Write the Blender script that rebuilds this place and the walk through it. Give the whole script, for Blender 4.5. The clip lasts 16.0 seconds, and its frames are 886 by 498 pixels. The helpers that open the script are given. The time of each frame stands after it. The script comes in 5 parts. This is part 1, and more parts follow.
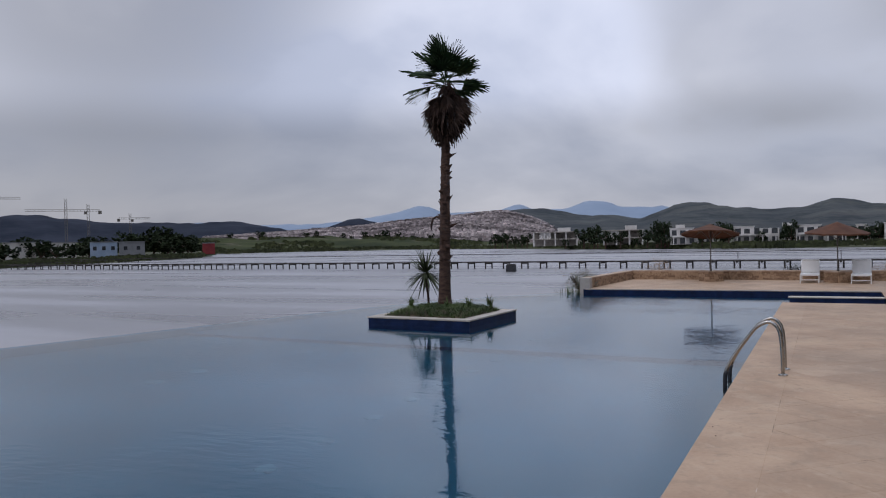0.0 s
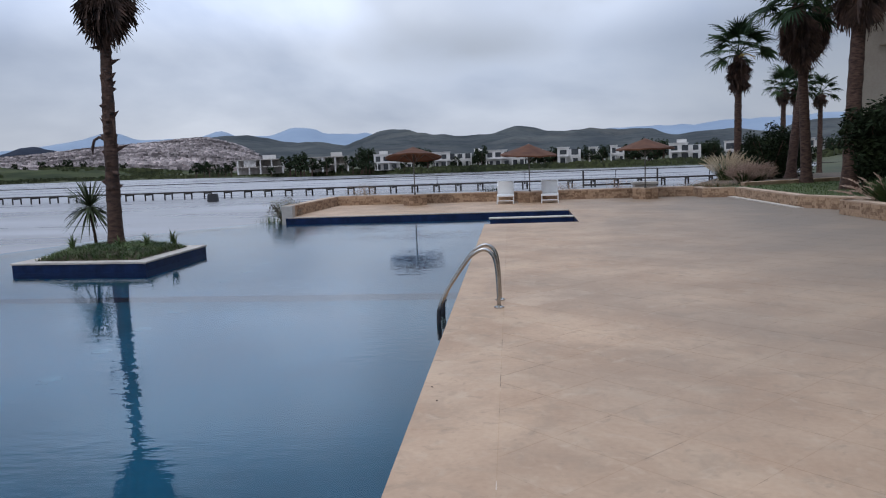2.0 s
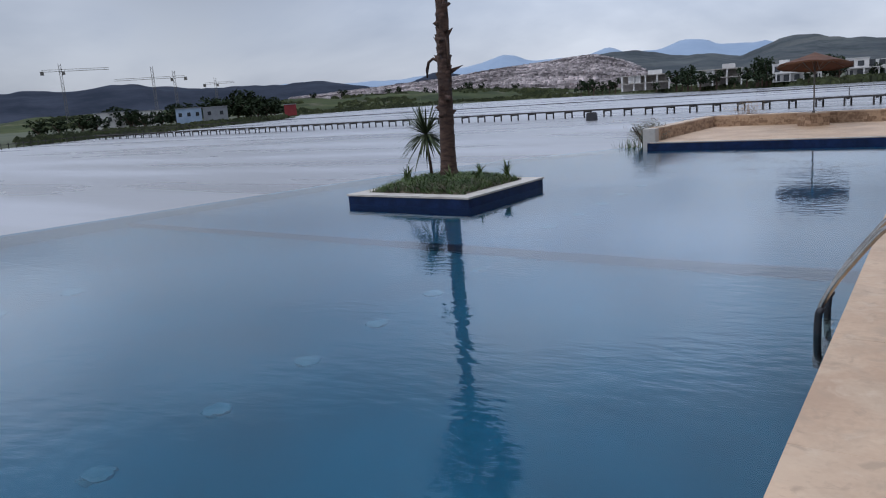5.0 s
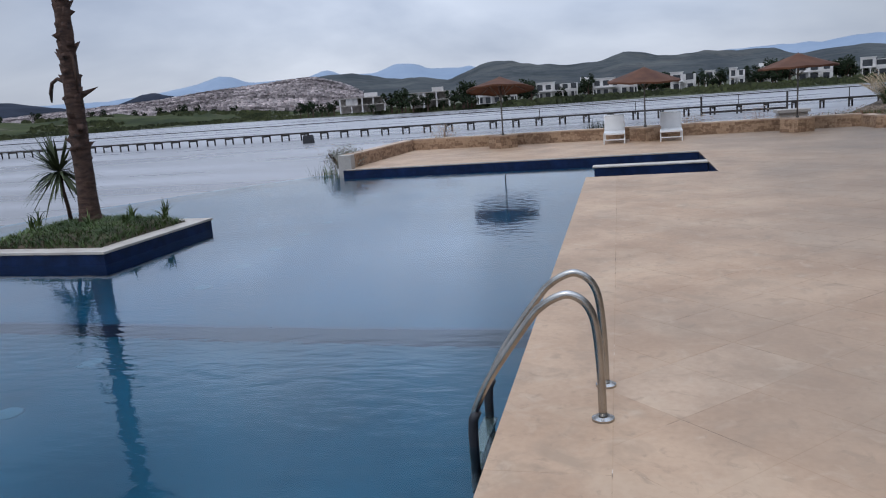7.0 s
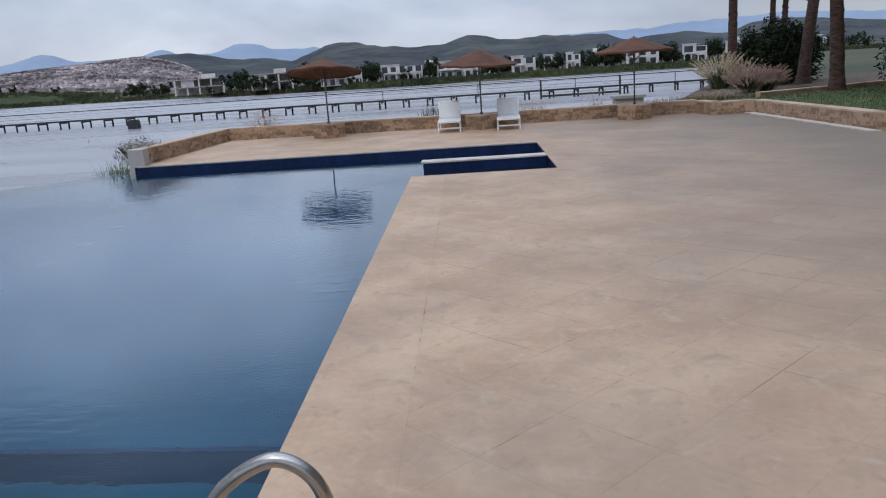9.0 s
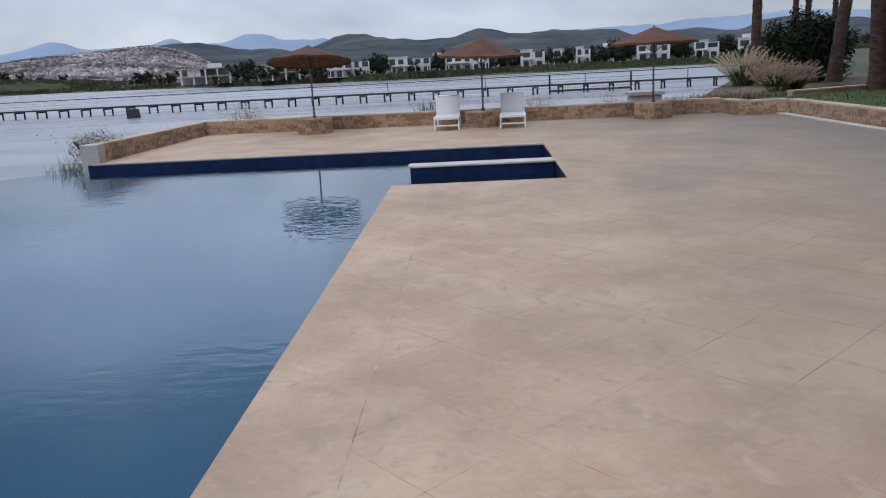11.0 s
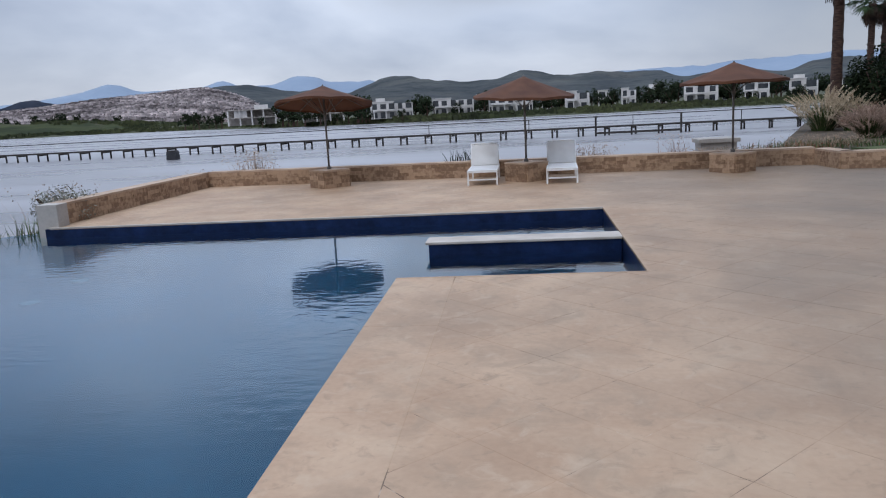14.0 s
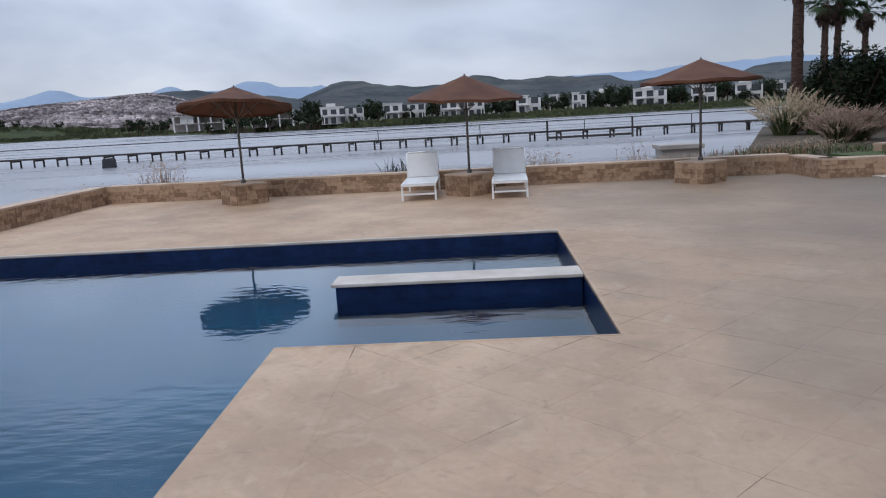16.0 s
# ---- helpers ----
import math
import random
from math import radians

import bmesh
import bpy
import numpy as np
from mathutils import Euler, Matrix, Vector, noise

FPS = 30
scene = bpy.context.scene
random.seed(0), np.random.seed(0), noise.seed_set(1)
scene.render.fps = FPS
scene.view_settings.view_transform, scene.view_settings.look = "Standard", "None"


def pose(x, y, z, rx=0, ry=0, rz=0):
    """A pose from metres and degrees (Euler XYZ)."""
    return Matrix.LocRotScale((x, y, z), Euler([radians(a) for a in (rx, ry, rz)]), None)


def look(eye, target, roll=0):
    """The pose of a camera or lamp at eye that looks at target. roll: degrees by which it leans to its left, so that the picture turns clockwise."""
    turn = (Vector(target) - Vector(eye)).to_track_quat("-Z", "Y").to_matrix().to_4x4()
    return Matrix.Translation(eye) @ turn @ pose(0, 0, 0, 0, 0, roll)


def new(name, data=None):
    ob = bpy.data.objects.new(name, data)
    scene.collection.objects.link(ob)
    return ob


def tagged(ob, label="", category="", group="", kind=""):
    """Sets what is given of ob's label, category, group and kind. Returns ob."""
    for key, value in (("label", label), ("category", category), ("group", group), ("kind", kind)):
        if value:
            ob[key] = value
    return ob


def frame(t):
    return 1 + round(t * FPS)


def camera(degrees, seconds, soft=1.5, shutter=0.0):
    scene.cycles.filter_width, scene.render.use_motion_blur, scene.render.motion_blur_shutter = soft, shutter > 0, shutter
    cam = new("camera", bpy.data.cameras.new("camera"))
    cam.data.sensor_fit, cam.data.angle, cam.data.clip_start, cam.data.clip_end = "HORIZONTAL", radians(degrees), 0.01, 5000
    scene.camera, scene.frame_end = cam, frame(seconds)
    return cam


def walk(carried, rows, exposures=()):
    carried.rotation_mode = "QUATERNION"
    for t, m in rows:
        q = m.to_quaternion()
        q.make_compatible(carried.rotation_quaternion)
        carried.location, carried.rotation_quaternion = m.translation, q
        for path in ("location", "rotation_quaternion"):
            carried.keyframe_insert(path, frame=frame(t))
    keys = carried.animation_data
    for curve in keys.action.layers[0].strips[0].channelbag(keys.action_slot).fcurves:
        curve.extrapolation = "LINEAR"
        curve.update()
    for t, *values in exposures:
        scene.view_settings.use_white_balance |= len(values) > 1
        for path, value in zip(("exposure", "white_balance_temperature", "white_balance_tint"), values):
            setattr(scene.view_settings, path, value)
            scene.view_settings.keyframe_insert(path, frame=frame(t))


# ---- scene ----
cam = camera(60.0, 16.0, soft=1.1)
PATH = [
    (0, (1.351, -21.199, 1.755), (0.43, -19.424, 1.734), -1.3),
    (0.5, (1.189, -20.767, 1.713), (0.695, -18.831, 1.611), -1.2),
    (1, (1.129, -20.241, 1.693), (0.821, -18.27, 1.559), -1.7),
    (1.5, (1.029, -19.775, 1.659), (0.789, -17.798, 1.47), -1.8),
    (2, (0.981, -19.32, 1.656), (0.771, -17.344, 1.425), -2.1),
    (2.5, (0.969, -18.859, 1.647), (0.537, -16.926, 1.371), -3.0),
    (3, (0.882, -18.39, 1.656), (0.318, -16.504, 1.299), -3.6),
    (3.5, (0.889, -17.935, 1.638), (0.037, -16.164, 1.269), -4.0),
    (4, (0.845, -17.447, 1.606), (-0.249, -15.817, 1.221), -4.3),
    (4.2, (0.822, -17.284, 1.635), (-0.294, -15.672, 1.24), -4.2),
    (6.3, (0.801, -15.382, 1.658), (-0.239, -13.708, 1.319), -3.3),
    (6.5, (0.802, -15.16, 1.639), (-0.065, -13.392, 1.289), -2.8),
    (7, (0.869, -14.604, 1.649), (0.383, -12.703, 1.265), -4.3),
    (7.5, (0.952, -14.015, 1.635), (0.592, -12.088, 1.239), -4.1),
    (8, (0.94, -13.44, 1.643), (0.798, -11.494, 1.204), -3.6),
    (8.5, (1.03, -12.881, 1.648), (0.912, -10.937, 1.192), -4.0),
    (10.8, (1.304, -10.408, 1.582), (1.239, -8.459, 1.139), -3.6),
    (11, (1.314, -10.242, 1.57), (1.188, -8.302, 1.1), -3.1),
    (11.5, (1.305, -9.701, 1.576), (1.106, -7.77, 1.093), -2.9),
    (12, (1.32, -9.223, 1.596), (1.088, -7.293, 1.124), -3.0),
    (12.5, (1.274, -8.707, 1.598), (1.018, -6.775, 1.148), -3.0),
    (13, (1.278, -8.154, 1.606), (1.032, -6.213, 1.19), -3.2),
    (13.5, (1.307, -7.649, 1.595), (1.066, -5.701, 1.213), -2.7),
    (14, (1.312, -7.108, 1.595), (1.08, -5.155, 1.231), -3.1),
    (14.5, (1.346, -6.578, 1.58), (1.086, -4.635, 1.18), -4.2),
    (15, (1.37, -6.029, 1.572), (1.112, -4.085, 1.178), -4.5),
    (15.5, (1.445, -5.5, 1.558), (1.303, -3.543, 1.17), -3.8),
    (16, (1.492, -4.998, 1.547), (1.378, -3.034, 1.189), -3.3),
]
walk(cam, [(t, look(eye, target, roll)) for t, eye, target, roll in PATH],
     exposures=[(0.0, -0.43, 7000, 15), (0.6, -0.40, 6700, 12), (1.0, -0.36, 6650, 10), (1.6, -0.16, 6650, 10), (2.5, -0.03, 6640, 10), (3.5, 0.03, 6620, 10), (16.0, 0.03, 6620, 10)])

# ---- world and sun ----
SUN_EL, SUN_ROT = radians(48), radians(200)
world = bpy.data.worlds.new("overcast")
scene.world = world
world.use_nodes = True
wt = world.node_tree
for n in list(wt.nodes):
    wt.nodes.remove(n)


def wnode(kind, **values):
    n = wt.nodes.new(kind)
    for k, v in values.items():
        n.inputs[k].default_value = v
    return n


def wmath(op, a, b):
    n = wt.nodes.new("ShaderNodeMath")
    n.operation = op
    for i, v in enumerate((a, b)):
        if isinstance(v, (int, float)):
            n.inputs[i].default_value = v
        else:
            wt.links.new(v, n.inputs[i])
    return n.outputs[0]


sky = wt.nodes.new("ShaderNodeTexSky")
sky.sky_type, sky.sun_disc = "NISHITA", False
sky.sun_elevation, sky.sun_rotation = SUN_EL, SUN_ROT
coord = wt.nodes.new("ShaderNodeTexCoord")
split = wt.nodes.new("ShaderNodeSeparateXYZ")
wt.links.new(coord.outputs["Generated"], split.inputs[0])
up = wmath("MAXIMUM", split.outputs[2], 0.0)
den = wmath("ADD", up, 0.42)
flat = wt.nodes.new("ShaderNodeCombineXYZ")
wt.links.new(wmath("DIVIDE", split.outputs[0], den), flat.inputs[0])
wt.links.new(wmath("DIVIDE", split.outputs[1], den), flat.inputs[1])
cloud = wnode("ShaderNodeTexNoise", Scale=1.15, Detail=6.0, Roughness=0.5, Distortion=0.25)
wt.links.new(flat.outputs[0], cloud.inputs["Vector"])
ramp = wt.nodes.new("ShaderNodeValToRGB")
ramp.color_ramp.elements[0].position, ramp.color_ramp.elements[1].position = 0.38, 0.60
ramp.color_ramp.elements[0].color = (0.388, 0.45, 0.588, 1)
ramp.color_ramp.elements[1].color = (0.648, 0.71, 0.845, 1)
wt.links.new(cloud.outputs[0], ramp.inputs[0])
# overcast sky: low bright band, unseen dip that dims near-water reflections, brightest at zenith
rise = wt.nodes.new("ShaderNodeValToRGB")
rise.color_ramp.interpolation = "EASE"
rise.color_ramp.elements[0].position, rise.color_ramp.elements[1].position = 0.02, 0.85
rise.color_ramp.elements[0].color, rise.color_ramp.elements[1].color = (0.40, 0.40, 0.40, 1), (1.18, 1.27, 1.38, 1)
for at_, tone in ((0.13, 0.45), (0.20, 0.75), (0.29, 0.77), (0.40, 0.38), (0.55, 0.36)):
    e_ = rise.color_ramp.elements.new(at_)
    e_.color = (tone * 0.98, tone, tone * 1.02, 1)
wt.links.new(up, rise.inputs[0])
tall = wt.nodes.new("ShaderNodeVectorMath")
tall.operation = "SCALE"
wt.links.new(wmath("SUBTRACT", wmath("SUBTRACT", 2.72, wmath("MULTIPLY", wmath("MULTIPLY", split.outputs[0], split.outputs[0]), 1.15)), wmath("MULTIPLY", wmath("MAXIMUM", split.outputs[0], 0.0), 0.9)), tall.inputs["Scale"])
wt.links.new(rise.outputs[0], tall.inputs[0])
bright = wt.nodes.new("ShaderNodeVectorMath")
bright.operation = "MULTIPLY"
wt.links.new(ramp.outputs[0], bright.inputs[0])
wt.links.new(tall.outputs[0], bright.inputs[1])
# heavier cloud banks low in the north-west and north
shade_last = bright.outputs[0]
for az_, el_, wide_, most_ in ((-47, 20, 17, 0.42), (-3, 17, 13, 0.40), (20, 19, 21, 0.40)):
    dot = wt.nodes.new("ShaderNodeVectorMath")
    dot.operation = "DOT_PRODUCT"
    wt.links.new(coord.outputs["Generated"], dot.inputs[0])
    dot.inputs[1].default_value = (math.sin(radians(az_)) * math.cos(radians(el_)), math.cos(radians(az_)) * math.cos(radians(el_)), math.sin(radians(el_)))
    bank = wt.nodes.new("ShaderNodeMapRange")
    bank.interpolation_type = "SMOOTHSTEP"
    for key_, v_ in (("From Min", math.cos(radians(wide_))), ("From Max", 1.0), ("To Min", 0.0), ("To Max", most_)):
        bank.inputs[key_].default_value = v_
    wt.links.new(wmath("ADD", dot.outputs["Value"], wmath("MULTIPLY", wmath("SUBTRACT", cloud.outputs[0], 0.5), 0.12)), bank.inputs["Value"])
    dim = wt.nodes.new("ShaderNodeVectorMath")
    dim.operation = "SCALE"
    wt.links.new(shade_last, dim.inputs[0])
    wt.links.new(wmath("SUBTRACT", 1.0, bank.outputs[0]), dim.inputs["Scale"])
    shade_last = dim.outputs[0]
bg_sky, bg_cloud = wnode("ShaderNodeBackground", Strength=0.08), wnode("ShaderNodeBackground", Strength=1.0)
wt.links.new(sky.outputs[0], bg_sky.inputs[0])
wt.links.new(shade_last, bg_cloud.inputs[0])
mixw = wnode("ShaderNodeMixShader", Fac=0.88)
wt.links.new(bg_sky.outputs[0], mixw.inputs[1])
wt.links.new(bg_cloud.outputs[0], mixw.inputs[2])
outw = wt.nodes.new("ShaderNodeOutputWorld")
wt.links.new(mixw.outputs[0], outw.inputs[0])

sun_data = bpy.data.lights.new("sun", "SUN")
sun_data.energy, sun_data.angle, sun_data.color = 0.5, radians(20), (1.0, 0.95, 0.88)
sun = new("sun", sun_data)
sun.matrix_world = look((-20, -45, 70), (0, 0, 0))


# ---- materials ----
def mat(name, dark, light, rough=0.6, scale=3.0, fine=40.0, bump=0.2, metal=0.0, rand=0.0, stretch=(1, 1, 1), spec=0.5, bump_dist=0.01, stain=None, drift=None):
    """Two scales of colour variation in world metres, fine relief, and a random shift for each piece."""
    m = bpy.data.materials.new(name)
    m.use_nodes = True
    nt = m.node_tree
    b = nt.nodes["Principled BSDF"]
    b.inputs["Roughness"].default_value, b.inputs["Metallic"].default_value = rough, metal
    b.inputs["Specular IOR Level"].default_value = spec
    geo = nt.nodes.new("ShaderNodeNewGeometry")
    mp = nt.nodes.new("ShaderNodeMapping")
    mp.inputs["Scale"].default_value = stretch
    nt.links.new(geo.outputs["Position"], mp.inputs[0])
    n1, n2 = nt.nodes.new("ShaderNodeTexNoise"), nt.nodes.new("ShaderNodeTexNoise")
    n1.inputs["Scale"].default_value, n1.inputs["Detail"].default_value = scale, 5
    n2.inputs["Scale"].default_value, n2.inputs["Detail"].default_value = fine, 4
    for n in (n1, n2):
        nt.links.new(mp.outputs[0], n.inputs["Vector"])
    r = nt.nodes.new("ShaderNodeValToRGB")
    r.color_ramp.elements[0].position, r.color_ramp.elements[1].position = 0.32, 0.68
    r.color_ramp.elements[0].color, r.color_ramp.elements[1].color = (*dark, 1), (*light, 1)
    add = nt.nodes.new("ShaderNodeMath")
    add.operation = "MULTIPLY_ADD"
    add.inputs[1].default_value = 0.3
    nt.links.new(n2.outputs[0], add.inputs[0])
    sub = nt.nodes.new("ShaderNodeMath")
    sub.operation = "MULTIPLY_ADD"
    sub.inputs[1].default_value, sub.inputs[2].default_value = 1.0, -0.15
    nt.links.new(n1.outputs[0], sub.inputs[0])
    nt.links.new(sub.outputs[0], add.inputs[2])
    last = add.outputs[0]
    if rand:
        info = nt.nodes.new("ShaderNodeObjectInfo")
        ra = nt.nodes.new("ShaderNodeMath")
        ra.operation = "MULTIPLY_ADD"
        ra.inputs[1].default_value = rand
        nt.links.new(info.outputs["Random"], ra.inputs[0])
        rs = nt.nodes.new("ShaderNodeMath")
        rs.operation = "SUBTRACT"
        rs.inputs[1].default_value = rand / 2
        nt.links.new(last, ra.inputs[2])
        nt.links.new(ra.outputs[0], rs.inputs[0])
        last = rs.outputs[0]
    nt.links.new(last, r.inputs[0])
    colour = r.outputs[0]
    for sc, lo, hi, tone, *most in stain or ():
        n3, r3, mx = nt.nodes.new("ShaderNodeTexNoise"), nt.nodes.new("ShaderNodeMapRange"), nt.nodes.new("ShaderNodeMix")
        n3.inputs["Scale"].default_value, n3.inputs["Detail"].default_value, n3.inputs["Roughness"].default_value, n3.inputs["Distortion"].default_value = sc, 6, 0.62, 0.8
        nt.links.new(mp.outputs[0], n3.inputs["Vector"])
        r3.inputs["To Max"].default_value = most[0] if most else 0.55
        r3.inputs["From Min"].default_value, r3.inputs["From Max"].default_value = lo, hi
        nt.links.new(n3.outputs[0], r3.inputs["Value"])
        mx.data_type = "RGBA"
        mx.inputs[7].default_value = (*tone, 1)
        nt.links.new(r3.outputs[0], mx.inputs[0])
        nt.links.new(colour, mx.inputs[6])
        colour = mx.outputs[2]
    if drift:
        # a tone that strengthens with x across the deck, away from the pool edge
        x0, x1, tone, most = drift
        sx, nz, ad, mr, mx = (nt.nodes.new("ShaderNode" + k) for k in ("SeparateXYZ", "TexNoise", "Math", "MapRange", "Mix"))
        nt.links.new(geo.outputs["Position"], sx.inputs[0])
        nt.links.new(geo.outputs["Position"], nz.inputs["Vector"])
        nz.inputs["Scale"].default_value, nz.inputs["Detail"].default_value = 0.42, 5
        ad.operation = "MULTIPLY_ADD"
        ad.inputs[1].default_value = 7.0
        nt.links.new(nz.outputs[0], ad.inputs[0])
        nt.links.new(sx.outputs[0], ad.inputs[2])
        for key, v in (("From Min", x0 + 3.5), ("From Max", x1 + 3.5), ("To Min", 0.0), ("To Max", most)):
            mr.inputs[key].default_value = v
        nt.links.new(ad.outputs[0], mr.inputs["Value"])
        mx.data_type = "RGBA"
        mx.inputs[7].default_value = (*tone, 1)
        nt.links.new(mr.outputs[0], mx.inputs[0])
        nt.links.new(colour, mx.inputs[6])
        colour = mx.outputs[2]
    nt.links.new(colour, b.inputs["Base Color"])
    if bump:
        bp = nt.nodes.new("ShaderNodeBump")
        bp.inputs["Strength"].default_value, bp.inputs["Distance"].default_value = bump, bump_dist
        nt.links.new(add.outputs[0], bp.inputs["Height"])
        nt.links.new(bp.outputs[0], b.inputs["Normal"])
    return m


def island_random(m, amount):
    """Shift the colour of each loose piece of a joined mesh."""
    nt = m.node_tree
    b = nt.nodes["Principled BSDF"]
    src = b.inputs["Base Color"].links[0].from_socket
    hsv = nt.nodes.new("ShaderNodeHueSaturation")
    geo = nt.nodes.new("ShaderNodeNewGeometry")
    ma = nt.nodes.new("ShaderNodeMath")
    ma.operation = "MULTIPLY_ADD"
    ma.inputs[1].default_value, ma.inputs[2].default_value = amount, 1 - amount / 2
    nt.links.new(geo.outputs["Random Per Island"], ma.inputs[0])
    nt.links.new(ma.outputs[0], hsv.inputs["Value"])
    nt.links.new(src, hsv.inputs["Color"])
    nt.links.new(hsv.outputs[0], b.inputs["Base Color"])
    return m


def water(name, deep, pale, transmission, rough, ripples, strength, patch, streak, ior=1.40, sheen=(1, 1, 1)):
    """Water with long swells, finer ripples that come in patches, and wind streaks that change tone and gloss. rough: two values."""
    m = bpy.data.materials.new(name)
    m.use_nodes = True
    nt = m.node_tree
    b = nt.nodes["Principled BSDF"]
    b.inputs["IOR"].default_value = ior
    b.inputs["Specular Tint"].default_value = (*sheen, 1)
    b.inputs["Transmission Weight"].default_value = transmission
    geo = nt.nodes.new("ShaderNodeNewGeometry")

    def noise_at(scale, sx, sy, detail=2):
        mp = nt.nodes.new("ShaderNodeMapping")
        mp.inputs["Scale"].default_value = (sx, sy, 1)
        mp.inputs["Rotation"].default_value = (0, 0, 0.12 * math.sin(scale * 3))
        nt.links.new(geo.outputs["Position"], mp.inputs[0])
        n = nt.nodes.new("ShaderNodeTexNoise")
        n.inputs["Scale"].default_value, n.inputs["Detail"].default_value = scale, detail
        nt.links.new(mp.outputs[0], n.inputs["Vector"])
        return n.outputs[0]

    def between(src, lo, hi, to0, to1):
        r = nt.nodes.new("ShaderNodeMapRange")
        r.interpolation_type = "SMOOTHSTEP"
        for key, v in (("From Min", lo), ("From Max", hi), ("To Min", to0), ("To Max", to1)):
            r.inputs[key].default_value = v
        nt.links.new(src, r.inputs["Value"])
        return r.outputs[0]

    def calc(op, x, y):
        n = nt.nodes.new("ShaderNodeMath")
        n.operation = op
        for k, v in enumerate((x, y)):
            if isinstance(v, (int, float)):
                n.inputs[k].default_value = v
            else:
                nt.links.new(v, n.inputs[k])
        return n.outputs[0]

    mask = between(noise_at(*patch), 0.40, 0.62, 0.35, 1.25)
    last = None
    for k, (scale, sx, sy, weight) in enumerate(ripples):
        layer = calc("MULTIPLY", noise_at(scale, sx, sy), weight)
        if k:
            layer = calc("MULTIPLY", layer, mask)
        last = layer if last is None else calc("ADD", last, layer)
    bp = nt.nodes.new("ShaderNodeBump")
    bp.inputs["Strength"].default_value, bp.inputs["Distance"].default_value = strength, 0.05
    nt.links.new(last, bp.inputs["Height"])
    nt.links.new(bp.outputs[0], b.inputs["Normal"])
    wind = between(noise_at(*streak, 5), 0.35, 0.65, 0.0, 1.0)
    mx = nt.nodes.new("ShaderNodeMix")
    mx.data_type = "RGBA"
    mx.inputs[6].default_value, mx.inputs[7].default_value = (*deep, 1), (*pale, 1)
    nt.links.new(wind, mx.inputs[0])
    nt.links.new(mx.outputs[2], b.inputs["Base Color"])
    nt.links.new(between(wind, 0.0, 1.0, rough[0], rough[1]), b.inputs["Roughness"])
    return m


DECK_STAINS = [(0.45, 0.48, 0.74, (0.235, 0.158, 0.102)), (1.6, 0.52, 0.74, (0.500, 0.368, 0.245)), (2.6, 0.52, 0.68, (0.300, 0.208, 0.134)), (4.6, 0.56, 0.72, (0.500, 0.372, 0.256)), (6.5, 0.58, 0.70, (0.265, 0.182, 0.116)), (13.0, 0.60, 0.74, (0.275, 0.185, 0.118))]
DECK_DRIFT = (0.6, 7.5, (0.168, 0.135, 0.103), 0.85)
M_DECK = mat("stamped_concrete", (0.366, 0.228, 0.136), (0.500, 0.336, 0.212), 0.6, 1.0, 24, 0.3, rand=0.02, stain=DECK_STAINS, drift=DECK_DRIFT)
M_PATCH = mat("repaired_slab", (0.384, 0.250, 0.156), (0.520, 0.362, 0.238), 0.6, 1.5, 24, 0.25, stain=DECK_STAINS, drift=DECK_DRIFT)
M_COPING = mat("coping_stone", (0.374, 0.234, 0.140), (0.508, 0.343, 0.218), 0.58, 1.0, 24, 0.3, rand=0.02, stain=DECK_STAINS, drift=DECK_DRIFT)
M_EDGE = mat("pale_coping_edge", (0.40, 0.345, 0.29), (0.54, 0.48, 0.415), 0.6, 3, 40, 0.2, stain=[(5.0, 0.6, 0.8, (0.34, 0.29, 0.24))])
M_JOINT = mat("joint_mortar", (0.356, 0.221, 0.131), (0.486, 0.326, 0.205), 0.75, 1.0, 24, 0.2, stain=DECK_STAINS + [(1.0, 0.57, 0.63, (0.090, 0.060, 0.040), 0.85), (2.7, 0.60, 0.66, (0.100, 0.067, 0.044), 0.8), (1.9, 0.62, 0.68, (0.62, 0.52, 0.42), 0.8)], drift=DECK_DRIFT)
M_TILE = mat("navy_mosaic", (0.003, 0.010, 0.036), (0.009, 0.024, 0.080), 0.4, 5, 30, 0.1, spec=0.18)
M_BASIN = mat("pool_blue_tile", (0.0004, 0.060, 0.112), (0.001, 0.088, 0.160), 0.4, 0.8, 25, 0.1)
# Shelf tone stands in for the light that water depth would absorb.
M_SHELF = mat("depth_toned_tile", (0.0008, 0.050, 0.104), (0.002, 0.073, 0.148), 0.4, 0.8, 25, 0.1)
# Darker basin blue that paints the shade on the step's upright face.
M_RISER = mat("shaded_step_tile", (0.0005, 0.016, 0.050), (0.001, 0.026, 0.075), 0.4, 0.8, 25, 0.1)
M_INLET = mat("inlet_plastic", (0.02, 0.11, 0.18), (0.05, 0.16, 0.24), 0.6, 6, 40, 0.1)
M_WATER = water("pool_water", (0.54, 0.88, 0.95), (0.60, 0.90, 0.96), 1.0, (0.0, 0.008), [(0.45, 1.0, 1.4, 0.35), (2.7, 0.9, 1.5, 0.27), (5.6, 0.85, 1.6, 0.46)], 0.18, (0.22, 0.6, 1.6), (0.2, 0.6, 1.6), 1.42, (0.18, 0.72, 1.0))
M_LAKE = water("lagoon_water", (0.165, 0.159, 0.163), (0.335, 0.329, 0.338), 0.0, (0.26, 0.40), [(0.03, 0.35, 1.8, 4.0), (0.25, 0.5, 2.2, 1.6), (1.2, 0.7, 2.0, 0.6)], 0.22, (0.02, 0.5, 2.0), (0.06, 0.3, 1.9))
M_STONE = mat("ledge_stone", (0.215, 0.128, 0.075), (0.430, 0.285, 0.180), 0.85, 14, 60, 0.6, rand=0.42)
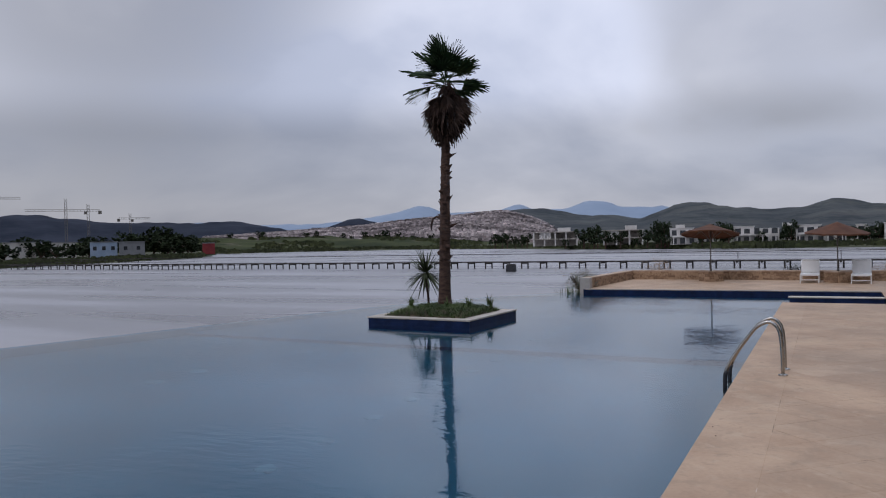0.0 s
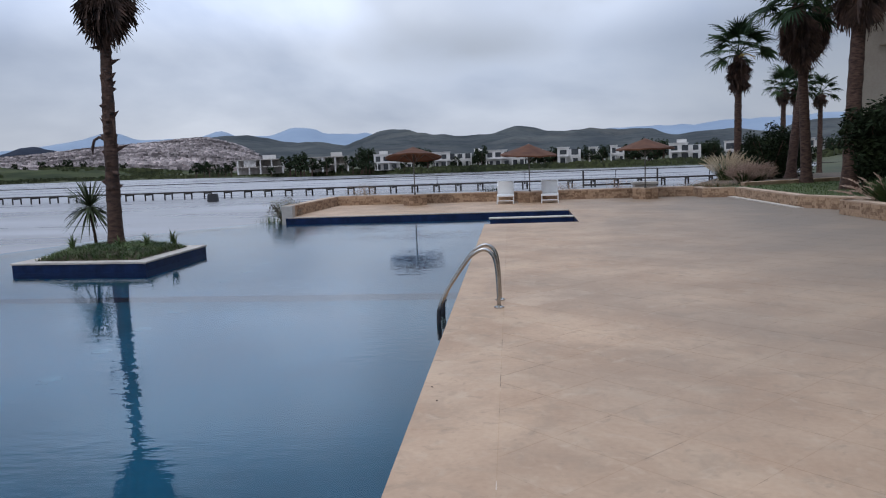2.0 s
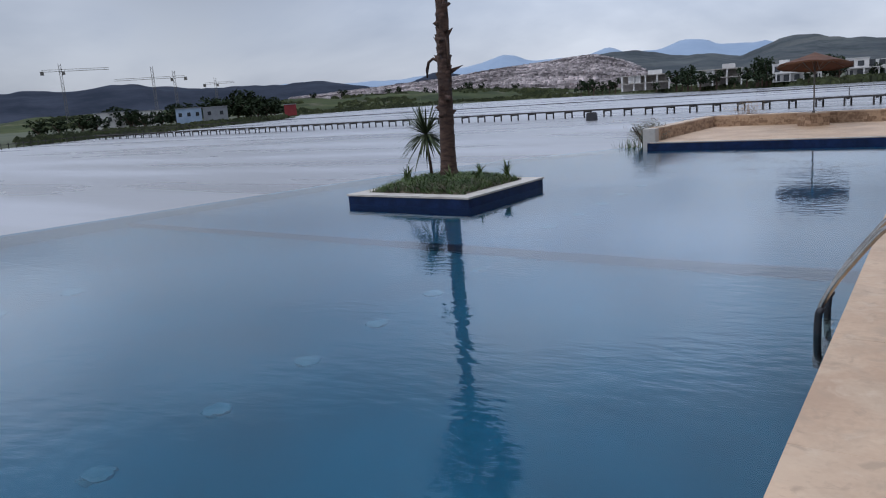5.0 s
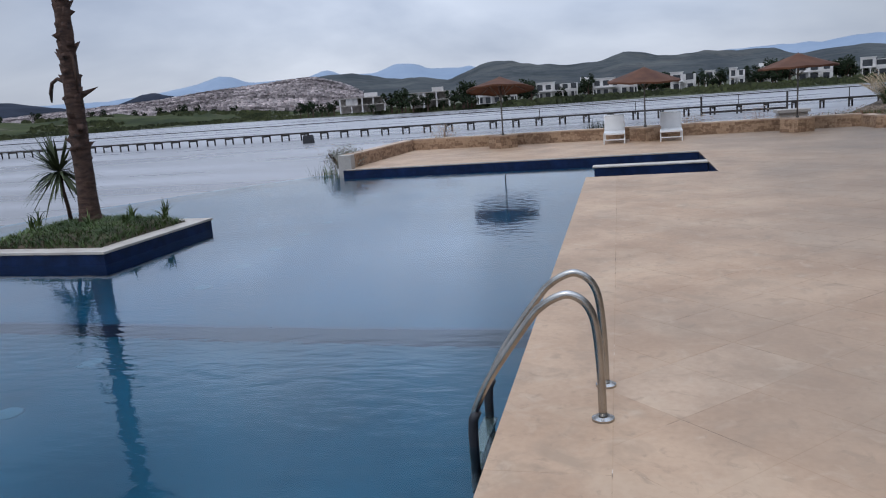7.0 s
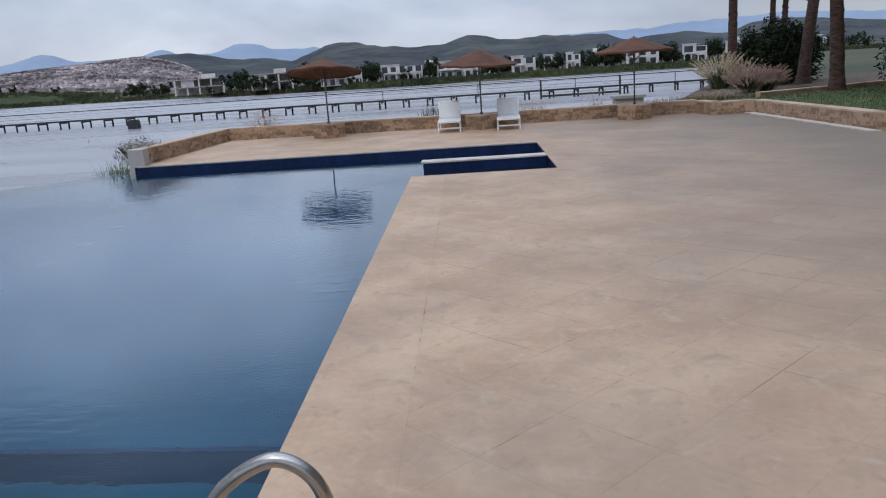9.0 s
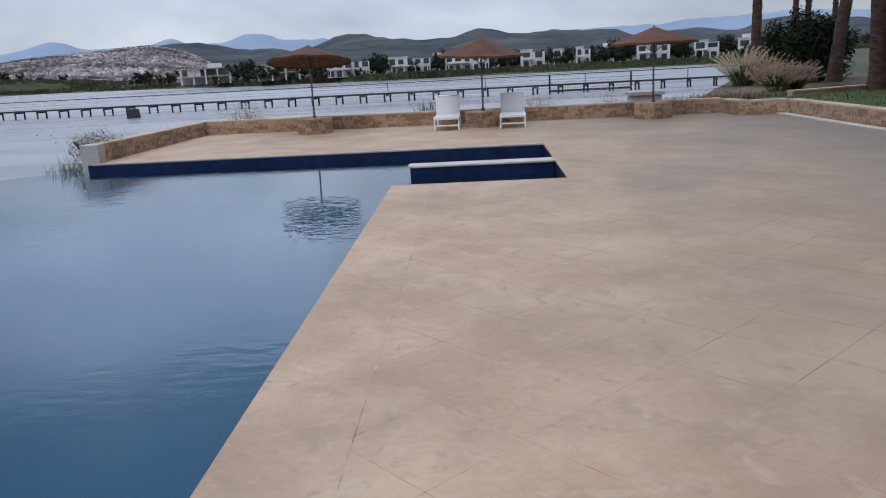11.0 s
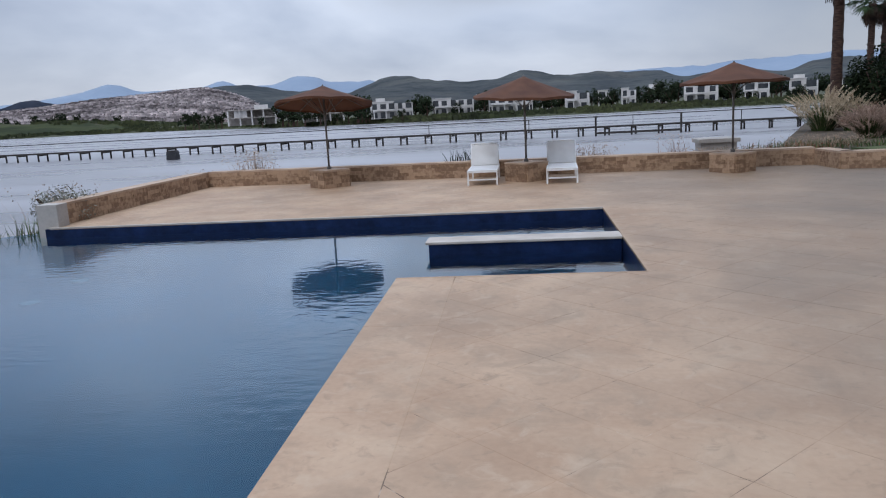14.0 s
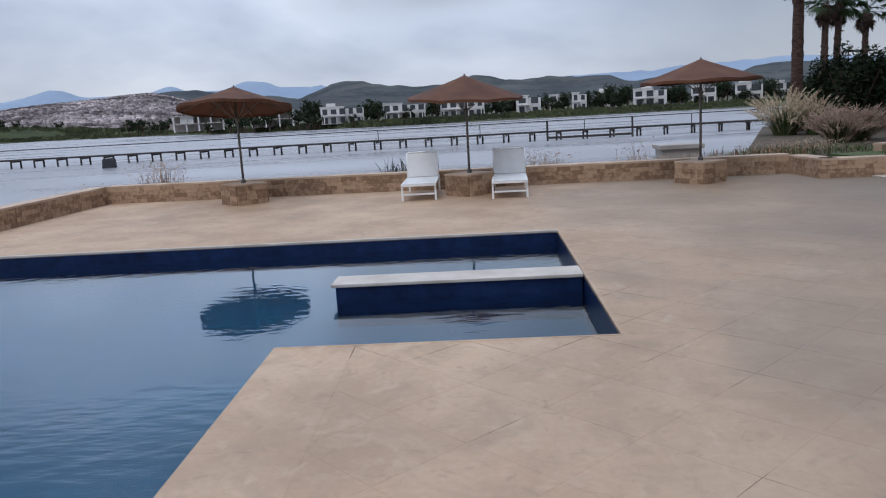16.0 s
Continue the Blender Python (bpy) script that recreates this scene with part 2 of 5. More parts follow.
M_WALLCAP = mat("wall_cap", (0.36, 0.240, 0.160), (0.53, 0.39, 0.28), 0.7, 2, 30, 0.3)
M_STEEL = mat("stainless_steel", (0.30, 0.28, 0.255), (0.44, 0.415, 0.38), 0.26, 8, 90, 0.03, metal=1.0)
M_RUBBER = mat("dark_rubber", (0.012, 0.013, 0.016), (0.03, 0.03, 0.035), 0.6, 8, 60, 0.1)
M_WHITE = mat("white_powder_coat", (0.70, 0.69, 0.67), (0.82, 0.81, 0.79), 0.45, 5, 80, 0.05)
M_SLING = mat("white_mesh_fabric", (0.66, 0.645, 0.62), (0.72, 0.705, 0.68), 0.8, 6, 220, 0.3)
M_CANVAS = mat("rust_canvas", (0.072, 0.026, 0.012), (0.120, 0.047, 0.021), 0.9, 2.5, 120, 0.2)
M_POLE = mat("grey_pole", (0.085, 0.078, 0.07), (0.15, 0.14, 0.13), 0.5, 6, 60, 0.1)
M_BARK = mat("palm_bark", (0.032, 0.017, 0.012), (0.105, 0.058, 0.042), 0.95, 6, 35, 0.9, stretch=(1, 1, 3), bump_dist=0.03)
M_FROND = island_random(mat("palm_frond", (0.014, 0.030, 0.012), (0.036, 0.062, 0.024), 0.7, 3, 20, 0.1, rand=0.5, spec=0.15), 0.5)
M_YUCCA = island_random(mat("yucca_leaf", (0.040, 0.052, 0.022), (0.095, 0.112, 0.055), 0.6, 3, 20, 0.1, spec=0.25), 0.7)
M_SAGE = island_random(mat("sage_leaf", (0.130, 0.135, 0.100), (0.280, 0.275, 0.225), 0.85, 3, 20, 0.0), 0.6)
M_DEAD = island_random(mat("dead_frond", (0.028, 0.015, 0.012), (0.085, 0.047, 0.032), 0.9, 3, 30, 0.2), 0.6)
M_YELLOW = mat("yellowed_frond", (0.25, 0.15, 0.03), (0.42, 0.28, 0.06), 0.8, 3, 30, 0.1)
M_GRASS = island_random(mat("grass_blade", (0.03, 0.06, 0.012), (0.085, 0.125, 0.03), 0.7, 2, 15, 0.0), 0.6)
M_LAWN = mat("lawn", (0.035, 0.055, 0.014), (0.085, 0.105, 0.03), 0.95, 1.5, 60, 0.8)
M_PLUME = island_random(mat("pampas_plume", (0.33, 0.22, 0.165), (0.52, 0.385, 0.305), 0.95, 3, 20, 0.0), 0.4)
M_CREAM = island_random(mat("cream_plume", (0.44, 0.34, 0.22), (0.64, 0.52, 0.38), 0.95, 3, 20, 0.0), 0.4)
M_RUST = island_random(mat("rusty_leaf", (0.14, 0.045, 0.022), (0.26, 0.10, 0.045), 0.9, 2, 12, 0.0), 0.6)
M_DRY = island_random(mat("dry_weed", (0.22, 0.15, 0.10), (0.42, 0.31, 0.22), 0.95, 3, 20, 0.0), 0.5)
M_SHRUB = island_random(mat("dark_shrub_leaf", (0.008, 0.015, 0.007), (0.026, 0.036, 0.015), 0.85, 2, 12, 0.0, spec=0.12), 0.7)
M_SOIL = mat("soil", (0.05, 0.035, 0.022), (0.11, 0.08, 0.05), 0.95, 3, 40, 0.8)
M_GROUND = mat("shore_ground", (0.028, 0.036, 0.014), (0.075, 0.076, 0.034), 0.95, 0.03, 0.6, 0.4, bump_dist=0.3)
M_MARSH = mat("marsh_bank", (0.018, 0.026, 0.010), (0.062, 0.072, 0.028), 0.95, 0.03, 0.25, 0.0, spec=0.1, stain=[(0.012, 0.52, 0.66, (0.022, 0.026, 0.014)), (0.05, 0.58, 0.70, (0.16, 0.13, 0.10))])
M_REED = island_random(mat("reeds", (0.030, 0.040, 0.014), (0.075, 0.085, 0.032), 0.9, 0.05, 1.0, 0.0), 0.7)
# Both hill colours hold a bluish haze; the wooded one's gloss adds to it.
M_HILL = mat("hazy_wooded_hill", (0.018, 0.025, 0.030), (0.070, 0.076, 0.072), 0.95, 0.014, 0.10, 0.0, spec=0.3, stain=[(0.004, 0.55, 0.75, (0.15, 0.125, 0.095)), (0.022, 0.54, 0.66, (0.072, 0.072, 0.060)), (0.035, 0.50, 0.62, (0.006, 0.012, 0.014))])
M_HILL_FAR = mat("hazy_distant_hill", (0.016, 0.021, 0.032), (0.036, 0.042, 0.058), 0.95, 0.012, 0.08, 0.0, spec=0.05)
# Distance haze is mixed into the mountains' pale blue base colour.
M_MOUNT = mat("hazed_mountain", (0.195, 0.255, 0.335), (0.245, 0.305, 0.380), 1.0, 0.002, 0.02, 0.0)
M_TOWNHILL = mat("town_slope", (0.065, 0.048, 0.045), (0.15, 0.105, 0.09), 0.95, 0.02, 0.2, 0.0)
M_HOUSE = island_random(mat("town_house_wall", (0.10, 0.080, 0.080), (0.66, 0.58, 0.565), 0.9, 0.02, 0.3, 0.0), 1.0)
M_VILLA = mat("white_render", (0.50, 0.475, 0.45), (0.66, 0.635, 0.61), 0.85, 0.3, 3, 0.1, rand=0.3)
M_GLASSDARK = mat("dark_window", (0.02, 0.022, 0.026), (0.05, 0.055, 0.06), 0.2, 0.4, 3, 0.0)
M_TIMBER = mat("weathered_timber", (0.022, 0.019, 0.018), (0.060, 0.052, 0.047), 0.95, 1.5, 12, 0.5)
M_CONCRETE = mat("bare_concrete", (0.30, 0.27, 0.24), (0.45, 0.41, 0.37), 0.85, 1.0, 20, 0.3)
M_BEIGE = mat("beige_facade", (0.36, 0.30, 0.24), (0.48, 0.41, 0.34), 0.85, 0.6, 15, 0.2)
M_BLUE = mat("blue_site_cabin", (0.22, 0.30, 0.42), (0.34, 0.42, 0.54), 0.7, 0.3, 3, 0.1)
M_GREY = mat("grey_sheet", (0.16, 0.165, 0.18), (0.24, 0.245, 0.26), 0.7, 0.3, 3, 0.1)
M_RED = mat("red_canvas", (0.15, 0.014, 0.016), (0.24, 0.026, 0.028), 0.8, 0.5, 4, 0.1)
M_CRANE = mat("crane_steel", (0.10, 0.09, 0.08), (0.2, 0.18, 0.16), 0.7, 0.5, 4, 0.0)


# ---- mesh helpers ----
class Geo:
    """A growing list of corners and faces."""

    def __init__(self):
        self.v, self.f = [], []

    def add(self, verts, faces):
        k = len(self.v)
        self.v += [tuple(p) for p in verts]
        self.f += [tuple(i + k for i in f) for f in faces]
        return self

    def box(self, c, s, rz=0.0, taper=1.0):
        ca, sa = math.cos(rz), math.sin(rz)
        vs = []
        for dz in (-0.5, 0.5):
            k = taper if dz > 0 else 1.0
            for dx, dy in ((-0.5, -0.5), (0.5, -0.5), (0.5, 0.5), (-0.5, 0.5)):
                x, y = dx * s[0] * k, dy * s[1] * k
                vs.append((c[0] + x * ca - y * sa, c[1] + x * sa + y * ca, c[2] + dz * s[2]))
        return self.add(vs, [(3, 2, 1, 0), (4, 5, 6, 7), (0, 1, 5, 4), (1, 2, 6, 5), (2, 3, 7, 6), (3, 0, 4, 7)])

    def prism(self, pts, z0, z1):
        n = len(pts)
        area = sum(pts[i][0] * pts[(i + 1) % n][1] - pts[(i + 1) % n][0] * pts[i][1] for i in range(n))
        pts = list(pts) if area > 0 else list(pts)[::-1]
        vs = [(x, y, z0) for x, y in pts] + [(x, y, z1) for x, y in pts]
        return self.add(vs, [tuple(range(n))[::-1], tuple(range(n, 2 * n))] + [(i, (i + 1) % n, n + (i + 1) % n, n + i) for i in range(n)])

    def tube(self, path, radii, sides=8, cap=True):
        path = [Vector(p) for p in path]
        if isinstance(radii, (int, float)):
            radii = [radii] * len(path)
        rings = []
        side = None
        for i, p in enumerate(path):
            d = (path[min(i + 1, len(path) - 1)] - path[max(i - 1, 0)]).normalized()
            if side is None:
                side = d.orthogonal().normalized()
            side = (side - d * side.dot(d)).normalized()
            other = d.cross(side)
            rings.append([p + (side * math.cos(a) + other * math.sin(a)) * radii[i] for a in (2 * math.pi * k / sides for k in range(sides))])
        vs = [q for r in rings for q in r]
        fs = [(i * sides + k, i * sides + (k + 1) % sides, (i + 1) * sides + (k + 1) % sides, (i + 1) * sides + k) for i in range(len(path) - 1) for k in range(sides)]
        if cap:
            fs += [tuple(range(sides))[::-1], tuple(range((len(path) - 1) * sides, len(path) * sides))]
        return self.add(vs, fs)

    def mesh(self, name, smooth=False):
        me = bpy.data.meshes.new(name)
        me.from_pydata(self.v, [], self.f)
        if smooth:
            me.shade_smooth()
        me.update()
        return me


def part(name, geo, material, parent=None, label="", smooth=False, bevel=0.0):
    """One mesh object, under a thing when one is given."""
    me = geo if isinstance(geo, bpy.types.Mesh) else geo.mesh(name, smooth)
    if bevel:
        bm = bmesh.new()
        bm.from_mesh(me)
        bmesh.ops.bevel(bm, geom=list(bm.edges), offset=bevel, segments=2, affect="EDGES", profile=0.6)
        bm.to_mesh(me)
        bm.free()
    if material and not me.materials:
        me.materials.append(material)
    ob = new(name, me)
    if parent:
        ob.parent = parent
    if label:
        ob["label"] = label
    return ob


def thing(name, at, label, category, group="", kind="", rz=0.0):
    e = new(name)
    e.empty_display_size = 0.1
    e.matrix_basis = Matrix.Translation(at) @ Matrix.Rotation(rz, 4, "Z")
    return tagged(e, label, category, group, kind)


def rnd(a, b):
    return random.uniform(a, b)

# ---- pool, deck and island ----
WATER = -0.168
FLOOR = -1.6
# the pool's long edge leans a little from the y axis
EDGE_SLOPE = -0.0155


def edge_x(y):
    return EDGE_SLOPE * y


RIM = [(-19.0, -34.0), (-15.4, -20.0), (-13.9, -14.0), (-13.0, -10.0), (-12.25, -6.6), (-11.5, -3.2), (-10.5, 0.0), (-9.2, 2.4), (-7.6, 4.6), (-6.9, 5.3)]
POOL = [(edge_x(-34), -34.0), (0, 0), (2.36, 0.0), (2.37, 4.42), (-6.54, 4.42), (-6.60, 5.3)] + RIM[::-1]

pool_floor = part("pool_floor", Geo().prism(POOL, FLOOR - 0.2, FLOOR), M_BASIN)
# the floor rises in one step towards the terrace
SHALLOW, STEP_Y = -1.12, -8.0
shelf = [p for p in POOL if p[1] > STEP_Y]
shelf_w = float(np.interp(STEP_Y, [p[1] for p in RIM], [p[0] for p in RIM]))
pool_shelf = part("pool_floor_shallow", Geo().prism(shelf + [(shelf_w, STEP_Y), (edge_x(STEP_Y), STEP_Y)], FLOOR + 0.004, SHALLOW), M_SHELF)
tagged(pool_shelf, "blue tiled floor of the shallow pool end, toned for water depth", "pool floor", kind="structure")
pool_riser = part("pool_floor_step", Geo().box(((shelf_w + edge_x(STEP_Y)) / 2, STEP_Y - 0.03, (FLOOR + SHALLOW) / 2 + 0.004), (edge_x(STEP_Y) - shelf_w - 0.02, 0.05, SHALLOW - FLOOR)), M_RISER)
tagged(pool_riser, "step between deep and shallow pool with shade painted on its face", "pool step", kind="structure")
tagged(pool_floor, "blue tiled floor of the swimming pool under water", "pool floor", kind="structure")
pool_water = part("pool_water", Geo().add([(x, y, WATER) for x, y in POOL], [tuple(range(len(POOL)))]), M_WATER)
tagged(pool_water, "clear blue rippling water of the infinity pool", "water", kind="structure")
pool_water.visible_shadow = False


def strip_wall(name, pts, width, z0, z1, material, label, category, side=1):
    """A wall of even thickness along a line of points."""
    g = Geo()
    left = []
    for i, p in enumerate(pts):
        a, b = Vector(pts[max(i - 1, 0)]), Vector(pts[min(i + 1, len(pts) - 1)])
        d = (b - a).normalized()
        left.append((p[0] - d.y * width * side, p[1] + d.x * width * side))
    for i in range(len(pts) - 1):
        g.prism([pts[i], pts[i + 1], left[i + 1], left[i]], z0, z1)
    return tagged(part(name, g, material), label, category, kind="structure")


strip_wall("pool_wall_infinity", RIM, 0.25, -3.6, WATER - 0.012, M_BASIN, "overflowing infinity edge of the pool towards the lagoon", "pool wall", -1)
strip_wall("pool_wall_near", [(edge_x(-34), -34), (0.0, 0.0)], 0.25, FLOOR, -0.05, M_TILE, "dark blue mosaic pool wall under the coping", "pool wall", -1)
strip_wall("pool_wall_step", [(0.0, 0.004), (2.36, 0.004)], 0.25, FLOOR, -0.022, M_TILE, "dark blue mosaic wall of the pool recess", "pool wall", -1)
strip_wall("pool_wall_side", [(2.362, 0.0), (2.372, 4.42)], 0.25, FLOOR, -0.022, M_TILE, "dark blue mosaic wall at the recess end", "pool wall", -1)
strip_wall("pool_wall_far", [(2.62, 4.424), (-6.54, 4.424)], 0.25, FLOOR, -0.022, M_TILE, "dark blue mosaic wall below the terrace", "pool wall", -1)

# dividing wall in the recess
div = thing("pool_divider", (0.06, 1.88, 0), "low navy tiled dividing wall with pale stone coping in the pool", "wall")
part("tiled_body", Geo().box((1.15, 0.20, -0.815), (2.28, 0.34, 1.568)), M_TILE, div)
part("coping", Geo().box((1.135, 0.20, -0.014), (2.33, 0.38, 0.032)), M_EDGE, div, "worn white stone coping", bevel=0.008)

# deck base under the slabs, and its outer walls
DECK_A = [(0.30, -0.27), (0.30 + edge_x(-34), -34.0), (14.0, -34.0), (14.0, -1.0), (8.9, -0.5), (8.6, 2.6), (8.4, 8.5), (7.3, 9.9), (2.66, 9.95), (2.66, -0.27)]
deck_base = part("deck_base", Geo().prism(DECK_A, -3.8, -0.0008), M_JOINT)
tagged(deck_base, "mortar bed of the beige pool deck", "deck", kind="structure")
TERRACE = [(2.66, 4.70), (2.66, 9.95), (-6.40, 10.62), (-6.46, 4.70)]
terrace_base = part("terrace_base", Geo().prism(TERRACE, -3.8, -0.0008), M_JOINT)
tagged(terrace_base, "mortar bed of the far terrace", "deck", kind="structure")

# island with its palm
ISL = [(-8.62, -5.95), (-5.86, -6.12), (-5.84, -3.42), (-8.55, -3.25)]


def inset(poly, d):
    c = Vector((sum(p[0] for p in poly) / len(poly), sum(p[1] for p in poly) / len(poly)))
    out = []
    for p in poly:
        v = Vector(p) - c
        out.append(tuple(c + v * (1 - d * 1.414 / v.length)))
    return out


island = thing("planter_island", (0, 0, 0), "square navy tiled planter island with white coping in the pool", "planter")
part("tiled_wall", Geo().prism(inset(ISL, 0.02), FLOOR, -0.02), M_TILE, island)
inner = inset(ISL, 0.30)
for i in range(4):
    j = (i + 1) % 4
    part("coping", Geo().prism([ISL[i], ISL[j], inner[j], inner[i]], -0.02, 0.012), M_EDGE, island, "pale stone coping" if i == 0 else "")
soil = Geo()
n = 12
soil_pts = []
a, b, c, d = [Vector(p) for p in inner]
for i in range(n + 1):
    for j in range(n + 1):
        u, v = i / n, j / n
        p = a * (1 - u) * (1 - v) + b * u * (1 - v) + c * u * v + d * (1 - u) * v
        h = 0.012 + 0.17 * (16 * u * (1 - u) * v * (1 - v)) ** 0.42 + 0.02 * noise.noise((p.x * 3, p.y * 3, 0))
        soil_pts.append((p.x, p.y, h))
soil.add(soil_pts, [(i * (n + 1) + j, (i + 1) * (n + 1) + j, (i + 1) * (n + 1) + j + 1, i * (n + 1) + j + 1) for i in range(n) for j in range(n)])
part("soil", soil, M_SOIL, island, "dark planted soil", smooth=True)


def blade(g, at, h, lean, az, w, segs=3):
    """One curved grass blade."""
    at, dirx = Vector(at), Vector((math.cos(az), math.sin(az), 0))
    sx = Vector((-math.sin(az), math.cos(az), 0))
    vs, fs = [], []
    for i in range(segs + 1):
        k = i / segs
        p = at + dirx * lean * k * k + Vector((0, 0, h * (k - 0.25 * k * k * min(1.5, lean / h))))
        ww = w * (1 - k) ** 0.7 * 0.5
        vs += [p - sx * ww, p + sx * ww]
    for i in range(segs):
        fs.append((2 * i, 2 * i + 1, 2 * i + 3, 2 * i + 2))
    g.add(vs, fs)


g = Geo()
for i in range(7000):
    u, v = random.random(), random.random()
    p = a * (1 - u) * (1 - v) + b * u * (1 - v) + c * u * v + d * (1 - u) * v
    h = 0.012 + 0.17 * (16 * u * (1 - u) * v * (1 - v)) ** 0.42
    blade(g, (p.x, p.y, h - 0.03), rnd(0.06, 0.15), rnd(0.06, 0.20), rnd(0, 6.28), rnd(0.010, 0.022), 2)
tagged(part("island_grass", g, M_GRASS), "dense green ground cover planted on the pool island", "grass", kind="stuff")

# spiky tufts among the island's grass
for k, (x, y, s) in enumerate([(-8.25, -4.5, 0.36), (-8.0, -4.9, 0.34), (-6.45, -3.8, 0.36), (-6.9, -4.0, 0.34), (-7.05, -4.85, 0.36), (-6.2, -4.2, 0.30), (-6.6, -4.6, 0.3)]):
    g = Geo()
    for i in range(14):
        blade(g, (rnd(-0.03, 0.03), rnd(-0.03, 0.03), 0), s * rnd(0.55, 0.95), rnd(0.05, 0.30), rnd(0, 6.28), 0.036)
    o = part("spiky_plant", g, M_GRASS)
    o.location = (x, y, 0.14)
    tagged(o, "small spiky green plant in the island bed", "plant", "island plants")

# yucca beside the palm
yucca = thing("yucca", (-7.93, -4.15, 0.10), "slim yucca with a round head of narrow leaves on the island", "plant")
part("stem", Geo().tube([(0, 0, 0), (-0.02, 0.0, 0.3), (-0.06, 0, 0.55), (-0.07, 0, 0.88)], [0.035, 0.03, 0.028, 0.03], 8), M_BARK, yucca, smooth=True)
g = Geo()
for i in range(150):
    az, el = rnd(0, 6.283), math.asin(rnd(-0.75, 1.0))
    d0 = Vector((math.cos(az) * math.cos(el), math.sin(az) * math.cos(el), math.sin(el)))
    L, w = rnd(0.55, 0.80), rnd(0.032, 0.046)
    s0 = d0.cross(Vector((0, 0, 1))).normalized() * w * 0.5
    p0 = Vector((-0.07, 0, 0.86))
    sag = rnd(0.05, 0.28) * (1.0 - 0.6 * max(0.0, math.sin(el)))
    vs = []
    for k in (0.06, 0.35, 0.7, 1.0):
        p = p0 + d0 * L * k + Vector((0, 0, -sag * k * k))
        ww = s0 * (1.0 if k < 0.5 else (0.75 if k < 0.9 else 0.05))
        vs += [p - ww, p + ww]
    g.add(vs, [(0, 1, 3, 2), (2, 3, 5, 4), (4, 5, 7, 6)])
part("leaf_head", g, M_YUCCA, yucca, "spherical head of stiff leaves")


# ---- palms ----
def fan_leaf(petiole, blade_len, blades, spread, droop, seed):
    """A fan leaf along +x: stalk and many narrow folded blades."""
    rg = random.Random(seed)
    g = Geo()
    g.tube([(0, 0, 0), (petiole * 0.5, 0, 0.03), (petiole, 0, 0.0)], [0.018, 0.012, 0.009], 4)
    for i in range(blades):
        k = i / (blades - 1) * 2 - 1
        an = k * spread
        L = blade_len * (1.0 - 0.28 * abs(k) ** 2) * rg.uniform(0.85, 1.08)
        dx, dy = math.cos(an), math.sin(an)
        w = 0.055 * blade_len / 0.7
        vs = []
        for j, s in enumerate((0.0, 0.4, 0.75, 1.0)):
            z = -droop * L * s ** 2.2 * rg.uniform(0.7, 1.3) + 0.05 * abs(k) * s
            ww = (0.25, 1.0, 0.6, 0.04)[j] * w * 0.5
            vs += [(petiole + dx * L * s - dy * ww, dy * L * s + dx * ww, z - 0.012), (petiole + dx * L * s + dy * ww, dy * L * s - dx * ww, z + 0.012)]
        g.add(vs, [(0, 1, 3, 2), (2, 3, 5, 4), (4, 5, 7, 6)])
    return g


FAN = [fan_leaf(0.72, 0.66, 22, 1.8, 0.5, s).mesh("fan_leaf") for s in (1, 2, 3)]
for me in FAN:
    me.materials.append(M_FROND)
FAN_STIFF = [fan_leaf(0.45, 0.78, 22, 1.55, 0.16, s).mesh("fan_leaf") for s in (21, 22, 23)]
for me in FAN_STIFF:
    me.materials.append(M_FROND)
FAN_OLD = fan_leaf(0.45, 0.75, 14, 0.75, 0.12, 9)
FAN_YELLOW = fan_leaf(0.5, 0.5, 14, 1.5, 0.5, 11).mesh("yellow_leaf")
FAN_YELLOW.materials.append(M_YELLOW)


